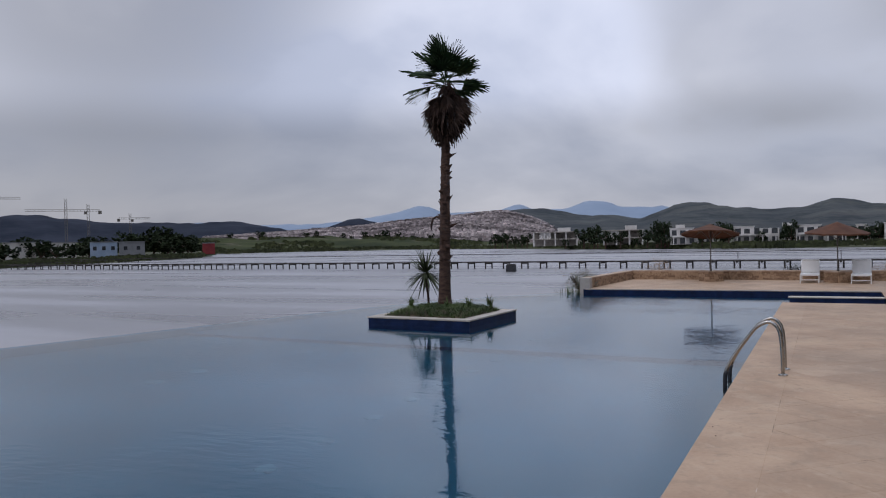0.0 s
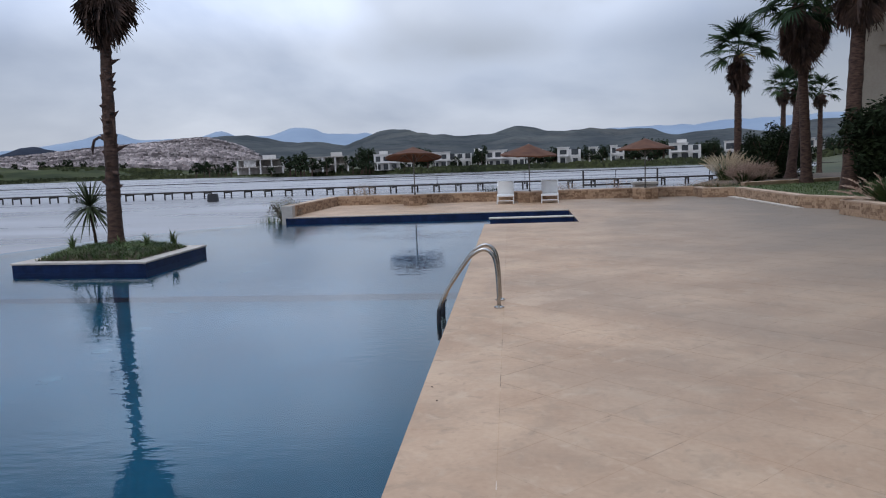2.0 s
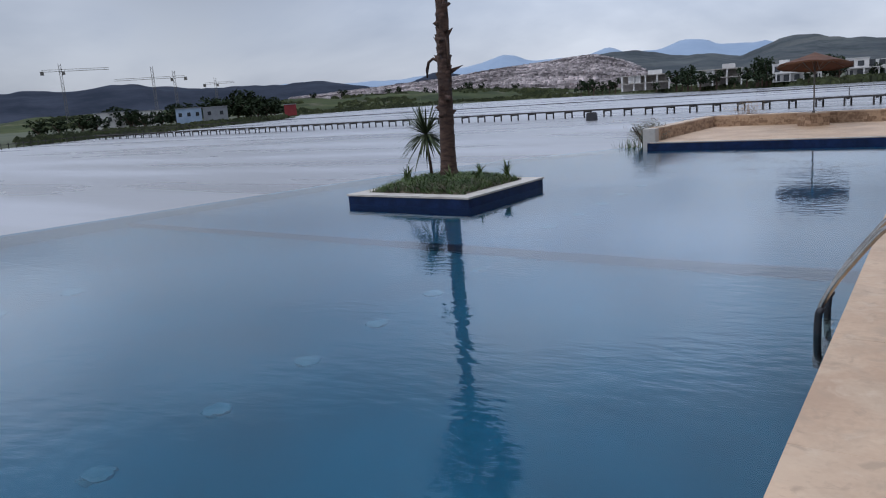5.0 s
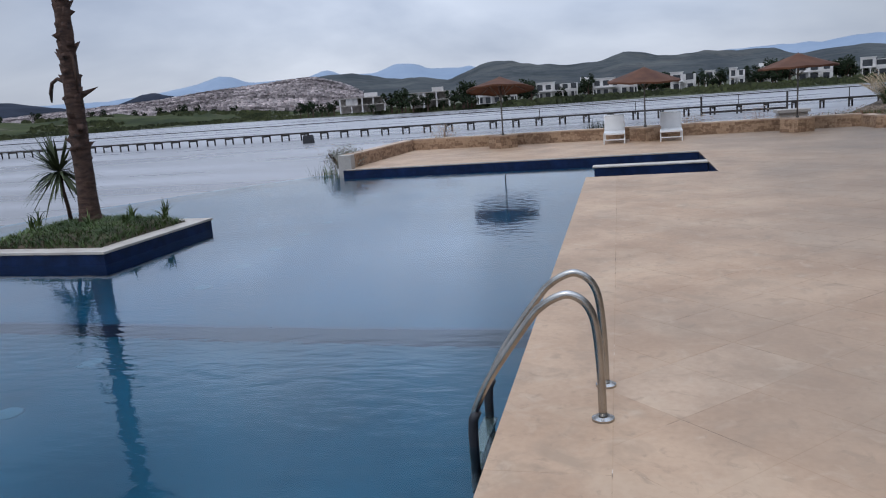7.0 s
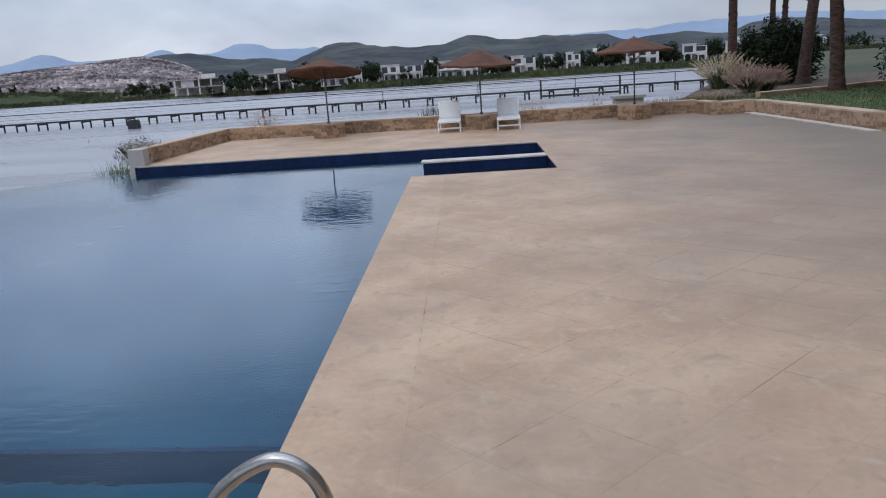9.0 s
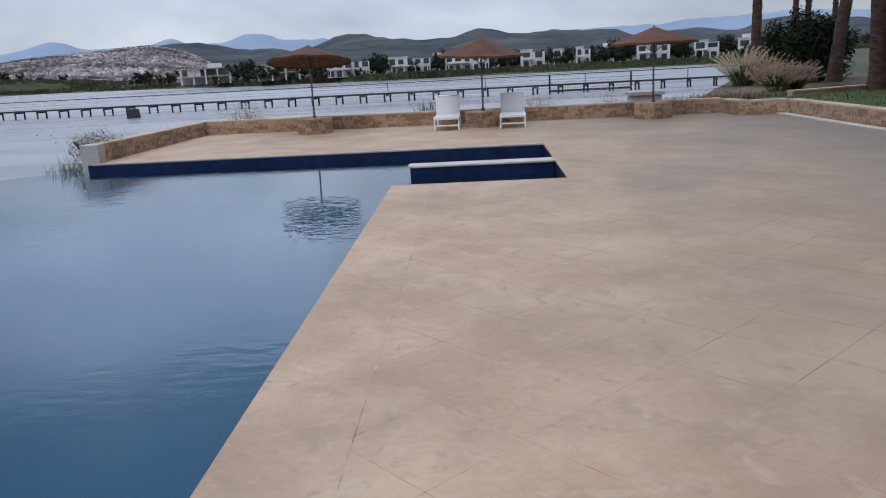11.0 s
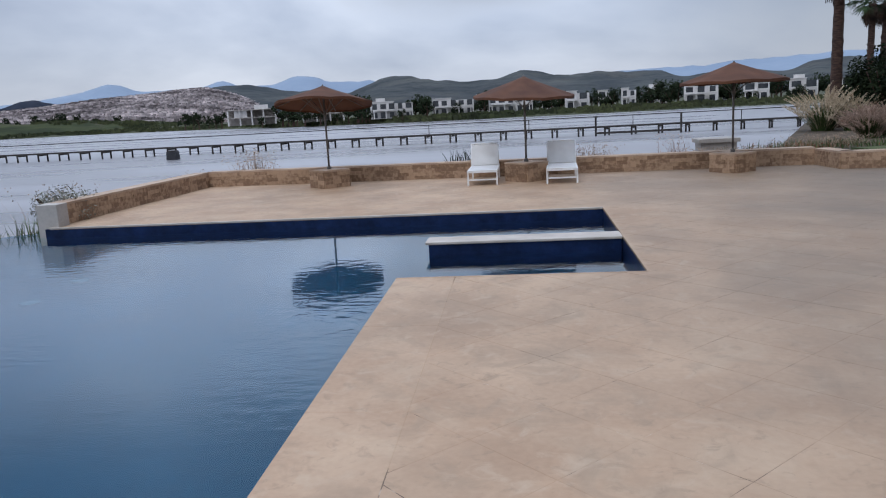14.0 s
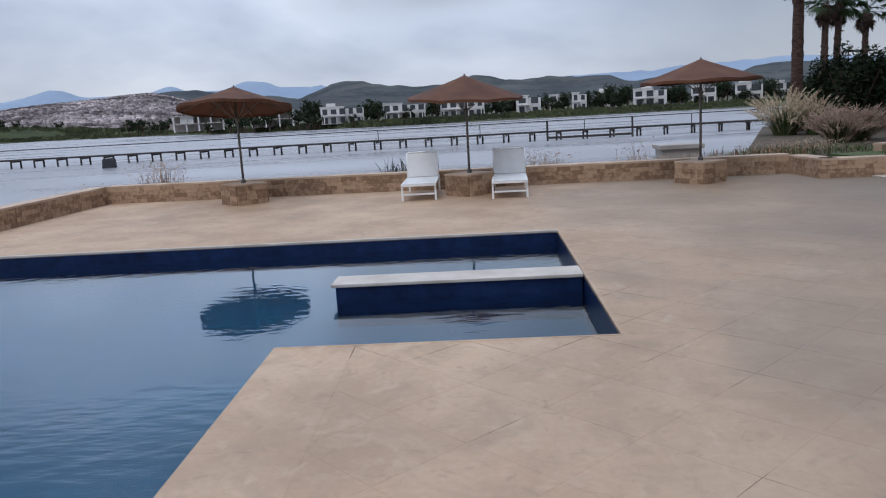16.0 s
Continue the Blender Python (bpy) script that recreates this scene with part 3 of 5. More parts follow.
def palm(at, height, r0, r1, lean, label, scale=1.0, fronds=34, skirt=(0.9, 0.62), wind=0.0, seed=1, boots=True, yellow=False, smooth_foot=0.3, rugged=1.0, stiff=False):
    """A fan palm: trunk with old leaf bases, a skirt of dead leaves and a crown of fan leaves. height: of the leaf bud."""
    rg = random.Random(seed)
    t = thing("palm_tree", at, label, "palm tree", "palms")
    axis = lambda k: Vector((lean[0] * k ** 1.3, lean[1] * k ** 1.3, height * k))
    g = Geo()
    rings, sides = 46, 14
    vs = []
    for i in range(rings + 1):
        k = i / rings
        r = r0 + (r1 - r0) * min(1, k * 1.3) + r0 * 0.35 * max(0, 1 - k * 9) ** 2
        p = axis(k)
        for s in range(sides):
            an = 2 * math.pi * s / sides
            rr = r * (1 + 0.02 * math.sin(i * 2.1) + 0.10 * noise.noise((math.cos(an) * 2 + seed, math.sin(an) * 2, k * 30)))
            vs.append(p + Vector((math.cos(an) * rr, math.sin(an) * rr, 0)))
    g.add(vs, [(i * sides + s, i * sides + (s + 1) % sides, (i + 1) * sides + (s + 1) % sides, (i + 1) * sides + s) for i in range(rings) for s in range(sides)])
    if boots:
        for i in range(150):
            k = min(0.92, smooth_foot + (0.9 - smooth_foot) * i / 150 + rg.uniform(-0.012, 0.012))
            an = rg.uniform(0, 6.283)
            if rg.random() < 0.3:
                continue
            r = r0 + (r1 - r0) * min(1, k * 1.3)
            p, o = axis(k), Vector((math.cos(an), math.sin(an), 0))
            sd = Vector((-math.sin(an), math.cos(an), 0)) * 0.06 * r0 / 0.2
            out, hgt = r * (0.04 + 0.34 * rg.random() ** 2) * rugged, rg.uniform(0.02, 0.16)
            if rg.random() < 0.05:
                out, hgt = out + 0.16, hgt * rg.uniform(-0.6, 1.6)
            b0, tip = p + o * r * 0.9, p + o * (r + out) + Vector((0, 0, hgt))
            g.add([b0 - sd, b0 + sd, tip + sd * 0.5, tip - sd * 0.5, b0 - sd + Vector((0, 0, 0.10)), b0 + sd + Vector((0, 0, 0.10))], [(0, 1, 2, 3), (4, 3, 2, 5), (0, 3, 4), (1, 5, 2)])
    part("trunk", g, M_BARK, t, smooth=True)
    # dead skirt
    g = Geo()
    depth, rad = skirt
    for i in range(int((110 if stiff else 70) * max(0.4, depth))):
        an = rg.uniform(0, 6.283)
        u = rg.random()
        zz = height + 0.22 - depth * u ** 1.3 * 0.75
        tilt = rg.uniform(1.22, 1.55)
        if stiff:
            # a bell: upper leaves stand off, lower ones hang along the trunk
            zz, tilt = height + 0.14 - 0.50 * u, 0.95 + 0.52 * u ** 0.6 + rg.uniform(-0.08, 0.12)
        m = Matrix.Translation(axis(zz / height) + Vector((math.cos(an), math.sin(an), 0)) * r1 * 0.8) @ Matrix.Rotation(an, 4, "Z") @ Matrix.Rotation(tilt, 4, "Y") @ Matrix.Rotation(rg.uniform(-1.5, 1.5), 4, "X")
        sc = rad * rg.uniform(0.75, 1.15) / 0.62 * 0.62
        g.add([m @ (Vector(v) * sc) for v in FAN_OLD.v], FAN_OLD.f)
    part("dead_leaf_skirt", g, M_DEAD, t, "hanging dry brown leaves")
    top = axis(1.0)
    for i in range(fronds):
        an = i * 2.399 + rg.uniform(-0.2, 0.2)
        el = math.radians(86 - 104 * (i / fronds) ** 0.9) + rg.uniform(-0.12, 0.12)
        o = part("frond", (FAN_STIFF if stiff else FAN)[i % 3], None, t)
        if yellow and i == fronds - 3:
            o.data = FAN_YELLOW
        d = Vector((math.cos(an) * math.cos(el) + wind, math.sin(an) * math.cos(el), math.sin(el)))
        base = top + Vector((d.x, d.y, 0)) * r1 * 0.5 + Vector((0, 0, 0.25 * (1 - i / fronds)))
        q = d.to_track_quat("X", "Z").to_matrix().to_4x4()
        sc = scale * rg.uniform(0.85, 1.1)
        o.matrix_basis = Matrix.Translation(base) @ q @ Matrix.Rotation(rg.uniform(-0.4, 0.4), 4, "X") @ Matrix.Scale(sc, 4)
    return t


island_palm = palm((-7.32, -4.45, 0.06), 5.45, 0.15, 0.102, (0.17, 0, 0), "tall fan palm with a brown dead-leaf skirt on the pool island", 0.84, 21, (0.9, 0.90), wind=-0.14, seed=4, smooth_foot=0.2, rugged=1.8, stiff=True)

# a broken leaf stalk hooks out of the island palm's trunk
stub = part("broken_leaf_stalk", Geo().tube([(0.0, 0, 2.22), (-0.16, -0.03, 2.30), (-0.26, -0.04, 2.24), (-0.30, -0.05, 2.10), (-0.31, -0.05, 1.96)], [0.035, 0.03, 0.028, 0.03, 0.012], 7), M_DEAD, island_palm, "curved broken leaf stalk", smooth=True)
stub2 = part("broken_leaf_stalk", Geo().tube([(0.08, 0, 2.75), (0.17, -0.05, 2.6), (0.19, -0.05, 2.35), (0.17, -0.05, 2.1)], [0.03, 0.028, 0.022, 0.008], 6), M_DEAD, island_palm, smooth=True)

# ---- pool ladder ----
def flow(path, steps=5):
    """A smooth curve through the given points."""
    P = [Vector(p) for p in path]
    P = [P[0] * 2 - P[1]] + P + [P[-1] * 2 - P[-2]]
    out = []
    for i in range(1, len(P) - 2):
        for k in range(steps):
            u = k / steps
            out.append(0.5 * (2 * P[i] + (P[i + 1] - P[i - 1]) * u + (2 * P[i - 1] - 5 * P[i] + 4 * P[i + 1] - P[i + 2]) * u * u + (3 * P[i] - P[i - 1] - 3 * P[i + 1] + P[i + 2]) * u ** 3))
    return out + [P[-2]]


lad = thing("pool_ladder", (0.19, -10.67, 0), "curved stainless steel pool ladder fixed to the deck edge", "ladder")
for dy in (-0.23, 0.23):
    pth = [(0.50, dy, 0.0), (0.495, dy, 0.28), (0.48, dy, 0.48), (0.455, dy, 0.575), (0.41, dy, 0.63), (0.35, dy, 0.655), (0.29, dy, 0.64), (0.22, dy, 0.598), (0.15, dy, 0.525), (-0.055, dy, 0.235), (-0.147, dy, 0.06), (-0.165, dy, 0.0)]
    rail = part("rail", Geo().tube(flow(pth), 0.0215, 14), M_STEEL, lad, smooth=True)
    part("sleeve", Geo().tube([(-0.150, dy, 0.025), (-0.172, dy, -0.02), (-0.178, dy, -0.10), (-0.178, dy, -1.0)], 0.0265, 12), M_RUBBER, lad, "black plastic sleeve", smooth=True)
    fl = Geo().tube([(0.50, dy, 0.0), (0.50, dy, 0.012), (0.50, dy, 0.022)], [0.058, 0.057, 0.035], 20)
    part("flange", fl, M_STEEL, lad, smooth=False)
for z in (-0.28, -0.53, -0.78):
    part("tread", Geo().box((-0.17, 0, z), (0.085, 0.44, 0.03)), M_STEEL, lad, bevel=0.006)

# round inlets in the pool floor
for row, (x0, ys) in enumerate(((-3.92, [-15.1 + 1.06 * i for i in range(17) if i != 7]), (-8.35, [-12.5, -11.5]))):
    for y in ys:
        gx = x0 - 0.03 * (y + 15)
        fl = thing("pool_floor_inlet", (gx, y, SHALLOW if y > STEP_Y else FLOOR), "round pale inlet cover on the pool floor", "pool inlet", "floor inlets")
        part("cover", Geo().tube([(0, 0, 0.0), (0, 0, 0.03), (0, 0, 0.045)], [0.12 + 0.05 * row, 0.11 + 0.05 * row, 0.05], 16), M_INLET, fl)

# ---- low walls round the terrace ----
CUBE = Geo().box((0, 0, 0), (1, 1, 1)).mesh("stone")
bmq = bmesh.new()
bmq.from_mesh(CUBE)
bmesh.ops.bevel(bmq, geom=list(bmq.edges), offset=0.012, segments=1, affect="EDGES")
bmq.to_mesh(CUBE)
bmq.free()
CUBE.materials.append(M_STONE)


def clad(parent, p0, p1, z0, z1, courses, seed, origin=(0, 0), out=0.014):
    """Ledge stones in courses on the face from p0 to p1; the face looks to the right of that way."""
    rg = random.Random(seed)
    p0, p1 = Vector(p0), Vector(p1)
    L, d = (p1 - p0).length, (p1 - p0).normalized()
    nrm = Vector((d.y, -d.x))
    h = (z1 - z0) / courses
    for c in range(courses):
        s = 0.0
        while s < L - 0.01:
            w = min(rg.choice((rg.uniform(0.06, 0.16), rg.uniform(0.14, 0.36))), L - s)
            if L - s - w < 0.1:
                w = L - s
            q = p0 + d * (s + w / 2) + nrm * (out * rg.uniform(0.0, 0.9))
            o = part("stone", CUBE, None, parent)
            o.matrix_basis = Matrix.Translation((q.x - origin[0], q.y - origin[1], z0 + h * (c + 0.5))) @ Matrix.Rotation(math.atan2(d.y, d.x), 4, "Z") @ Matrix.Diagonal((w - 0.0015, 0.05, h - 0.0015, 1))
            s += w


def low_wall(name, p0, p1, label, h=0.36, t=0.28, stones=True, back=True):
    """A clad wall; the clad face looks to the right of p0 to p1."""
    P0, P1 = Vector(p0), Vector(p1)
    d = (P1 - P0).normalized()
    nb = Vector((-d.y, d.x))
    core = part(name, Geo().prism([P0 + nb * 0.02, P1 + nb * 0.02, P1 + nb * t, P0 + nb * t], -3.6 if back else -0.3, h - 0.035), M_WALLCAP)
    tagged(core, label, "low wall", kind="structure")
    n = max(1, round((P1 - P0).length / 0.9))
    for i in range(n):
        A, B = P0.lerp(P1, i / n) + d * 0.003, P0.lerp(P1, (i + 1) / n) - d * 0.003
        cp = part("cap_stone", Geo().prism([A - nb * 0.03, B - nb * 0.03, B + nb * (t + 0.03), A + nb * (t + 0.03)], h - 0.035, h), M_WALLCAP, core)
    if stones:
        clad(core, p0, p1, 0.0, h - 0.037, 4, hash_seed(name))
    return core


def hash_seed(s):
    return sum(ord(c) * (i + 3) for i, c in enumerate(s))


W_CORNER, W_RIGHT = (-6.33, 10.52), (7.22, 9.72)
low_wall("wall_terrace_far", W_CORNER, W_RIGHT, "low terrace wall clad in brown ledge stone along the lagoon")
low_wall("wall_terrace_left", (-6.44, 4.78), W_CORNER, "low ledge stone wall closing the terrace above the pool")
endp = part("wall_end_pillar", Geo().box((-6.50, 4.62, -1.6), (0.36, 0.30, 3.94)), M_CONCRETE, None, bevel=0.01)
tagged(endp, "pale plastered end of the low terrace wall", "wall end", kind="structure")

PL = [(7.22, 9.72), (7.32, 8.60), (8.36, 8.42), (8.53, 2.66), (9.5, 0.75)]
for i in range(4):
    low_wall("planter_wall_%d" % (i + 1), PL[i], PL[i + 1], "low planter wall clad in pale brown stone beside the deck", 0.34, 0.26, back=False)
PN = [(10.0, 0.12), (8.62, 0.10), (8.85, -3.0), (9.35, -10.0), (10.2, -20.0)]
for i in range(4):
    low_wall("planter_wall_%d" % (i + 5), PN[i], PN[i + 1], "pale stone planter wall near the pool deck", 0.36, 0.26, back=False)
plinth = part("plinth_strip", Geo().prism([(8.10, 8.42), (8.30, 2.2), (8.5, 2.2), (8.34, 8.42)], 0.0, 0.03), M_EDGE)
tagged(plinth, "narrow pale kerb strip at the foot of the planter wall", "kerb", kind="structure")

# ---- umbrellas, their stone bases, loungers ----
def umbrella(at, rz, tip, rim, radius, tilt, label):
    x, y = at
    base = thing("stone_block", (x, y, 0), "square brown stone block holding an umbrella pole", "umbrella base", "umbrella bases", rz=rz)
    h = 0.35
    part("core", Geo().box((0, 0, h / 2), (0.60, 0.60, h)), M_WALLCAP, base)
    part("cap", Geo().box((0, 0, h + 0.02), (0.65, 0.65, 0.035)), M_WALLCAP, base, "flat stone cap", bevel=0.008)
    q = [(-0.30, -0.30), (0.30, -0.30), (0.30, 0.30), (-0.30, 0.30)]
    for i in range(4):
        clad(base, q[i], q[(i + 1) % 4], 0.0, h, 4, 31 * i + 5)
    u = thing("umbrella", (x, y, h + 0.04), label, "umbrella", "umbrellas")
    z0 = h + 0.04
    part("pole", Geo().tube([(0, 0, 0), (0, 0, tip - z0 - 0.04)], 0.022, 12), M_POLE, u, smooth=True)
    part("collar", Geo().tube([(0, 0, 0), (0, 0, 0.05), (0, 0, 0.07)], [0.045, 0.045, 0.024], 14), M_POLE, u)
    part("runner", Geo().tube([(0, 0, rim - z0 - 0.28), (0, 0, rim - z0 - 0.2)], 0.035, 12), M_POLE, u)
    tm = Matrix.Translation((0, 0, tip - z0)) @ Matrix.Rotation(tilt[0], 4, "X") @ Matrix.Rotation(tilt[1], 4, "Y")
    drop = tip - rim
    g = Geo()
    N, R = 48, 7
    for layer in (0.0, -0.012):
        vs = [tm @ Vector((0, 0, layer))]
        for r in range(1, R + 1):
            k = r / R
            for s in range(N):
                an = 2 * math.pi * s / N
                sag = 0.035 * (1 - abs(math.cos(an * 4))) * k
                vs.append(tm @ Vector((math.cos(an) * radius * k * (1 - 0.02 * abs(math.sin(4 * an))), math.sin(an) * radius * k * (1 - 0.02 * abs(math.sin(4 * an))), layer - drop * (k ** 0.93) - sag * 0.6)))
        fs = [(0, 1 + s, 1 + (s + 1) % N) for s in range(N)]
        fs += [(1 + r * N + s, 1 + (r + 1) * N + s, 1 + (r + 1) * N + (s + 1) % N, 1 + r * N + (s + 1) % N) for r in range(R - 1) for s in range(N)]
        g.add(vs, fs)
    canopy = part("canopy", g, M_CANVAS, u, "faded rust-brown fabric canopy", smooth=True)
    g = Geo()
    vs = []
    for s in range(N):
        an = 2 * math.pi * s / N
        p = tm @ Vector((math.cos(an) * radius * (1 - 0.02 * abs(math.sin(4 * an))), math.sin(an) * radius * (1 - 0.02 * abs(math.sin(4 * an))), -drop - 0.021 * (1 - abs(math.cos(an * 4)))))
        vs += [p, p - Vector((0, 0, 0.05))]
    g.add(vs, [(2 * s, 2 * s + 1, (2 * s + 3) % (2 * N), (2 * s + 2) % (2 * N)) for s in range(N)])
    part("valance", g, M_CANVAS, canopy)
    for s in range(8):
        an = 2 * math.pi * s / 8
        o = Vector((math.cos(an), math.sin(an), 0))
        part("rib", Geo().tube([tm @ (o * 0.03 + Vector((0, 0, -0.04))), tm @ (o * radius * 0.98 + Vector((0, 0, -drop - 0.025)))], 0.008, 5), M_POLE, u)
        part("strut", Geo().tube([(o.x * 0.03, o.y * 0.03, rim - z0 - 0.24), tm @ (o * radius * 0.5 + Vector((0, 0, -drop * 0.52 - 0.03)))], 0.007, 5), M_POLE, u)
    part("finial", Geo().tube([tm @ Vector((0, 0, -0.02)), tm @ Vector((0, 0, 0.012)), tm @ Vector((0, 0, 0.025))], [0.022, 0.016, 0.004], 10), M_POLE, u)
    return u


umbrella((-3.05, 9.34), radians(45), 2.18, 1.80, 1.06, (radians(-8), 0), "rust-brown garden umbrella tilted back over the terrace")
umbrella((1.24, 8.95), radians(45), 2.12, 1.74, 1.03, (radians(3), radians(2)), "rust-brown garden umbrella between two white loungers")
umbrella((5.38, 9.00), radians(38), 2.16, 1.80, 1.04, (0, 0), "rust-brown garden umbrella near the planter corner")


def lounger(at, rz, label):
    c = thing("sun_lounger", (*at, 0), label, "sun lounger", "sun loungers", rz=rz)
    w, L, z = 0.61, 1.30, 0.30
    for sx in (-1, 1):
        x = sx * (w / 2 - 0.015)
        part("side_rail", Geo().box((x, L / 2, z - 0.02), (0.03, L, 0.045)), M_WHITE, c, bevel=0.006)
        for yy in (0.06, L + 0.28):
            part("leg", Geo().box((x, yy, (z - 0.04) / 2), (0.035, 0.035, z - 0.04)), M_WHITE, c, bevel=0.005)
        part("base_rail", Geo().box((x, L + 0.16, z - 0.02), (0.03, 0.32, 0.045)), M_WHITE, c, bevel=0.006)
    part("front_rail", Geo().box((0, 0.015, z - 0.02), (w - 0.06, 0.03, 0.045)), M_WHITE, c, bevel=0.006)
    part("stretcher", Geo().box((0, 0.06, 0.115), (w - 0.07, 0.025, 0.03)), M_WHITE, c, bevel=0.005)
    part("rear_rail", Geo().box((0, L + 0.30, z - 0.02), (w - 0.06, 0.03, 0.045)), M_WHITE, c, bevel=0.006)
    seat = Geo()
    for i in range(13):
        y0, y1 = i * L / 13, (i + 1) * L / 13
        s0, s1 = -0.015 * math.sin(math.pi * i / 13), -0.015 * math.sin(math.pi * (i + 1) / 13)
        seat.add([(-w / 2 + 0.02, y0, z + 0.006 + s0), (w / 2 - 0.02, y0, z + 0.006 + s0), (w / 2 - 0.02, y1, z + 0.006 + s1), (-w / 2 + 0.02, y1, z + 0.006 + s1),
                  (-w / 2 + 0.02, y0, z - 0.006 + s0), (w / 2 - 0.02, y0, z - 0.006 + s0), (w / 2 - 0.02, y1, z - 0.006 + s1), (-w / 2 + 0.02, y1, z - 0.006 + s1)],
                 [(0, 1, 2, 3), (7, 6, 5, 4), (0, 4, 5, 1), (2, 6, 7, 3)])
    part("seat_sling", seat, M_SLING, c, "white woven mesh seat", smooth=False)
    ang, H = radians(68), 0.50
    dy, dz = math.cos(ang), math.sin(ang)
    back = part("backrest", Geo().add([(-w / 2 + 0.03, L + dy * k + (0.006 if s else -0.006), z + dz * k) for k in (0.02, H - 0.02) for s in (0, 1)] + [(w / 2 - 0.03, L + dy * k + (0.006 if s else -0.006), z + dz * k) for k in (0.02, H - 0.02) for s in (0, 1)],
                [(0, 4, 6, 2), (1, 3, 7, 5), (0, 1, 5, 4), (2, 6, 7, 3), (0, 2, 3, 1), (4, 5, 7, 6)]), M_SLING, c, "upright white mesh backrest")
    fr = Geo()
    for sx in (-1, 1):
        x = sx * (w / 2 - 0.015)
        fr.tube([(x, L, z), (x, L + dy * H, z + dz * H)], 0.015, 8)
    fr.tube([(-w / 2 + 0.015, L + dy * H, z + dz * H), (w / 2 - 0.015, L + dy * H, z + dz * H)], 0.015, 8)
    part("backrest_frame", fr, M_WHITE, back, smooth=True)
    for sx in (-1, 1):
        part("back_stay", Geo().tube([(sx * 0.24, L + 0.30, z - 0.01), (sx * 0.24, L + dy * 0.36, z + dz * 0.36)], 0.009, 6), M_WHITE, c)
    return c


lounger((0.36, 8.22), radians(0.5), "white mesh sun lounger with raised back beside an umbrella base")
lounger((1.93, 7.96), radians(-2), "white mesh sun lounger with raised back on the far terrace")


# ---- garden beside the deck ----
g = Geo().prism([(8.2, 10.4), (8.6, 8.62), (8.78, 2.70), (9.7, 0.95), (10.1, 0.3), (8.9, 0.0), (9.1, -3.0), (9.6, -10), (10.5, -20), (24, -20), (24, 17.0), (15.0, 13.0), (9.2, 10.4)], -0.35, 0.27)
garden = tagged(part("garden_bed", g, M_LAWN), "green lawn and planted bed behind the stone kerbs", "lawn", kind="structure")
bed = tagged(part("shore_bed", Geo().prism([(7.5, 9.9), (7.6, 8.85), (8.58, 8.68), (8.18, 10.42), (9.2, 10.42), (15.0, 13.02), (24, 17.02), (24, 26), (12.5, 26), (7.5, 13.0)], -0.6, 0.16), M_SOIL), "dry soil bed with shrubs between lawn and lagoon", "garden bed", kind="structure")
g = Geo()
for i in range(7000):
    x, y = rnd(8.9, 14.0), rnd(1.8, 12)
    if y < 10.3 + (x - 9.2) * 0.448 - 0.05 and y > 2.9 - (x - 8.8) * 1.9:
        blade(g, (x, y, 0.268), rnd(0.04, 0.10), rnd(0.01, 0.05), rnd(0, 6.28), rnd(0.01, 0.02), 1)
tagged(part("lawn_grass", g, M_GRASS), "short green lawn grass", "grass", kind="stuff")
low_wall("garden_kerb", (9.2, 10.3), (15.0, 12.9), "pale low kerb between lawn and shrubs", 0.42, 0.2, stones=False, back=False)

palm((11.9, 21.3, 0.1), 6.2, 0.20, 0.165, (0.0, 0, 0), "fan palm with one yellowed leaf in the garden", 1.3, 26, (1.3, 1.0), seed=7, yellow=True, smooth_foot=0.75)
palm((11.75, 11.3, 0.26), 6.6, 0.205, 0.165, (-0.35, 0.1, 0), "thick fan palm with a heavy brown skirt on the lawn", 1.5, 30, (1.6, 1.3), seed=11, smooth_foot=0.7)
palm((13.0, 16.8, 0.26), 7.6, 0.215, 0.165, (1.1, 0.3, 0), "leaning fan palm with reddish trunk behind the lawn", 1.45, 28, (1.5, 1.2), seed=13, smooth_foot=0.75)
palm((11.2, 6.05, 0.26), 7.4, 0.235, 0.205, (0.28, 0, 0), "stout fan palm with shaggy dead leaves beside the planter", 1.4, 28, (1.7, 1.3), seed=17, smooth_foot=0.7)
palm((18.2, 34.0, -0.4), 5.8, 0.19, 0.15, (0, 0, 0), "distant fan palm behind the garden shrubs", 1.05, 22, (0.8, 0.7), seed=19)
palm((19.4, 35.5, -0.4), 6.0, 0.19, 0.15, (0.1, 0, 0), "distant fan palm behind the garden shrubs", 1.05, 22, (0.8, 0.7), seed=23)
palm((22.0, 38.0, -0.4), 5.7, 0.19, 0.15, (0, 0, 0), "distant fan palm behind the garden shrubs", 0.95, 20, (0.7, 0.7), seed=29)


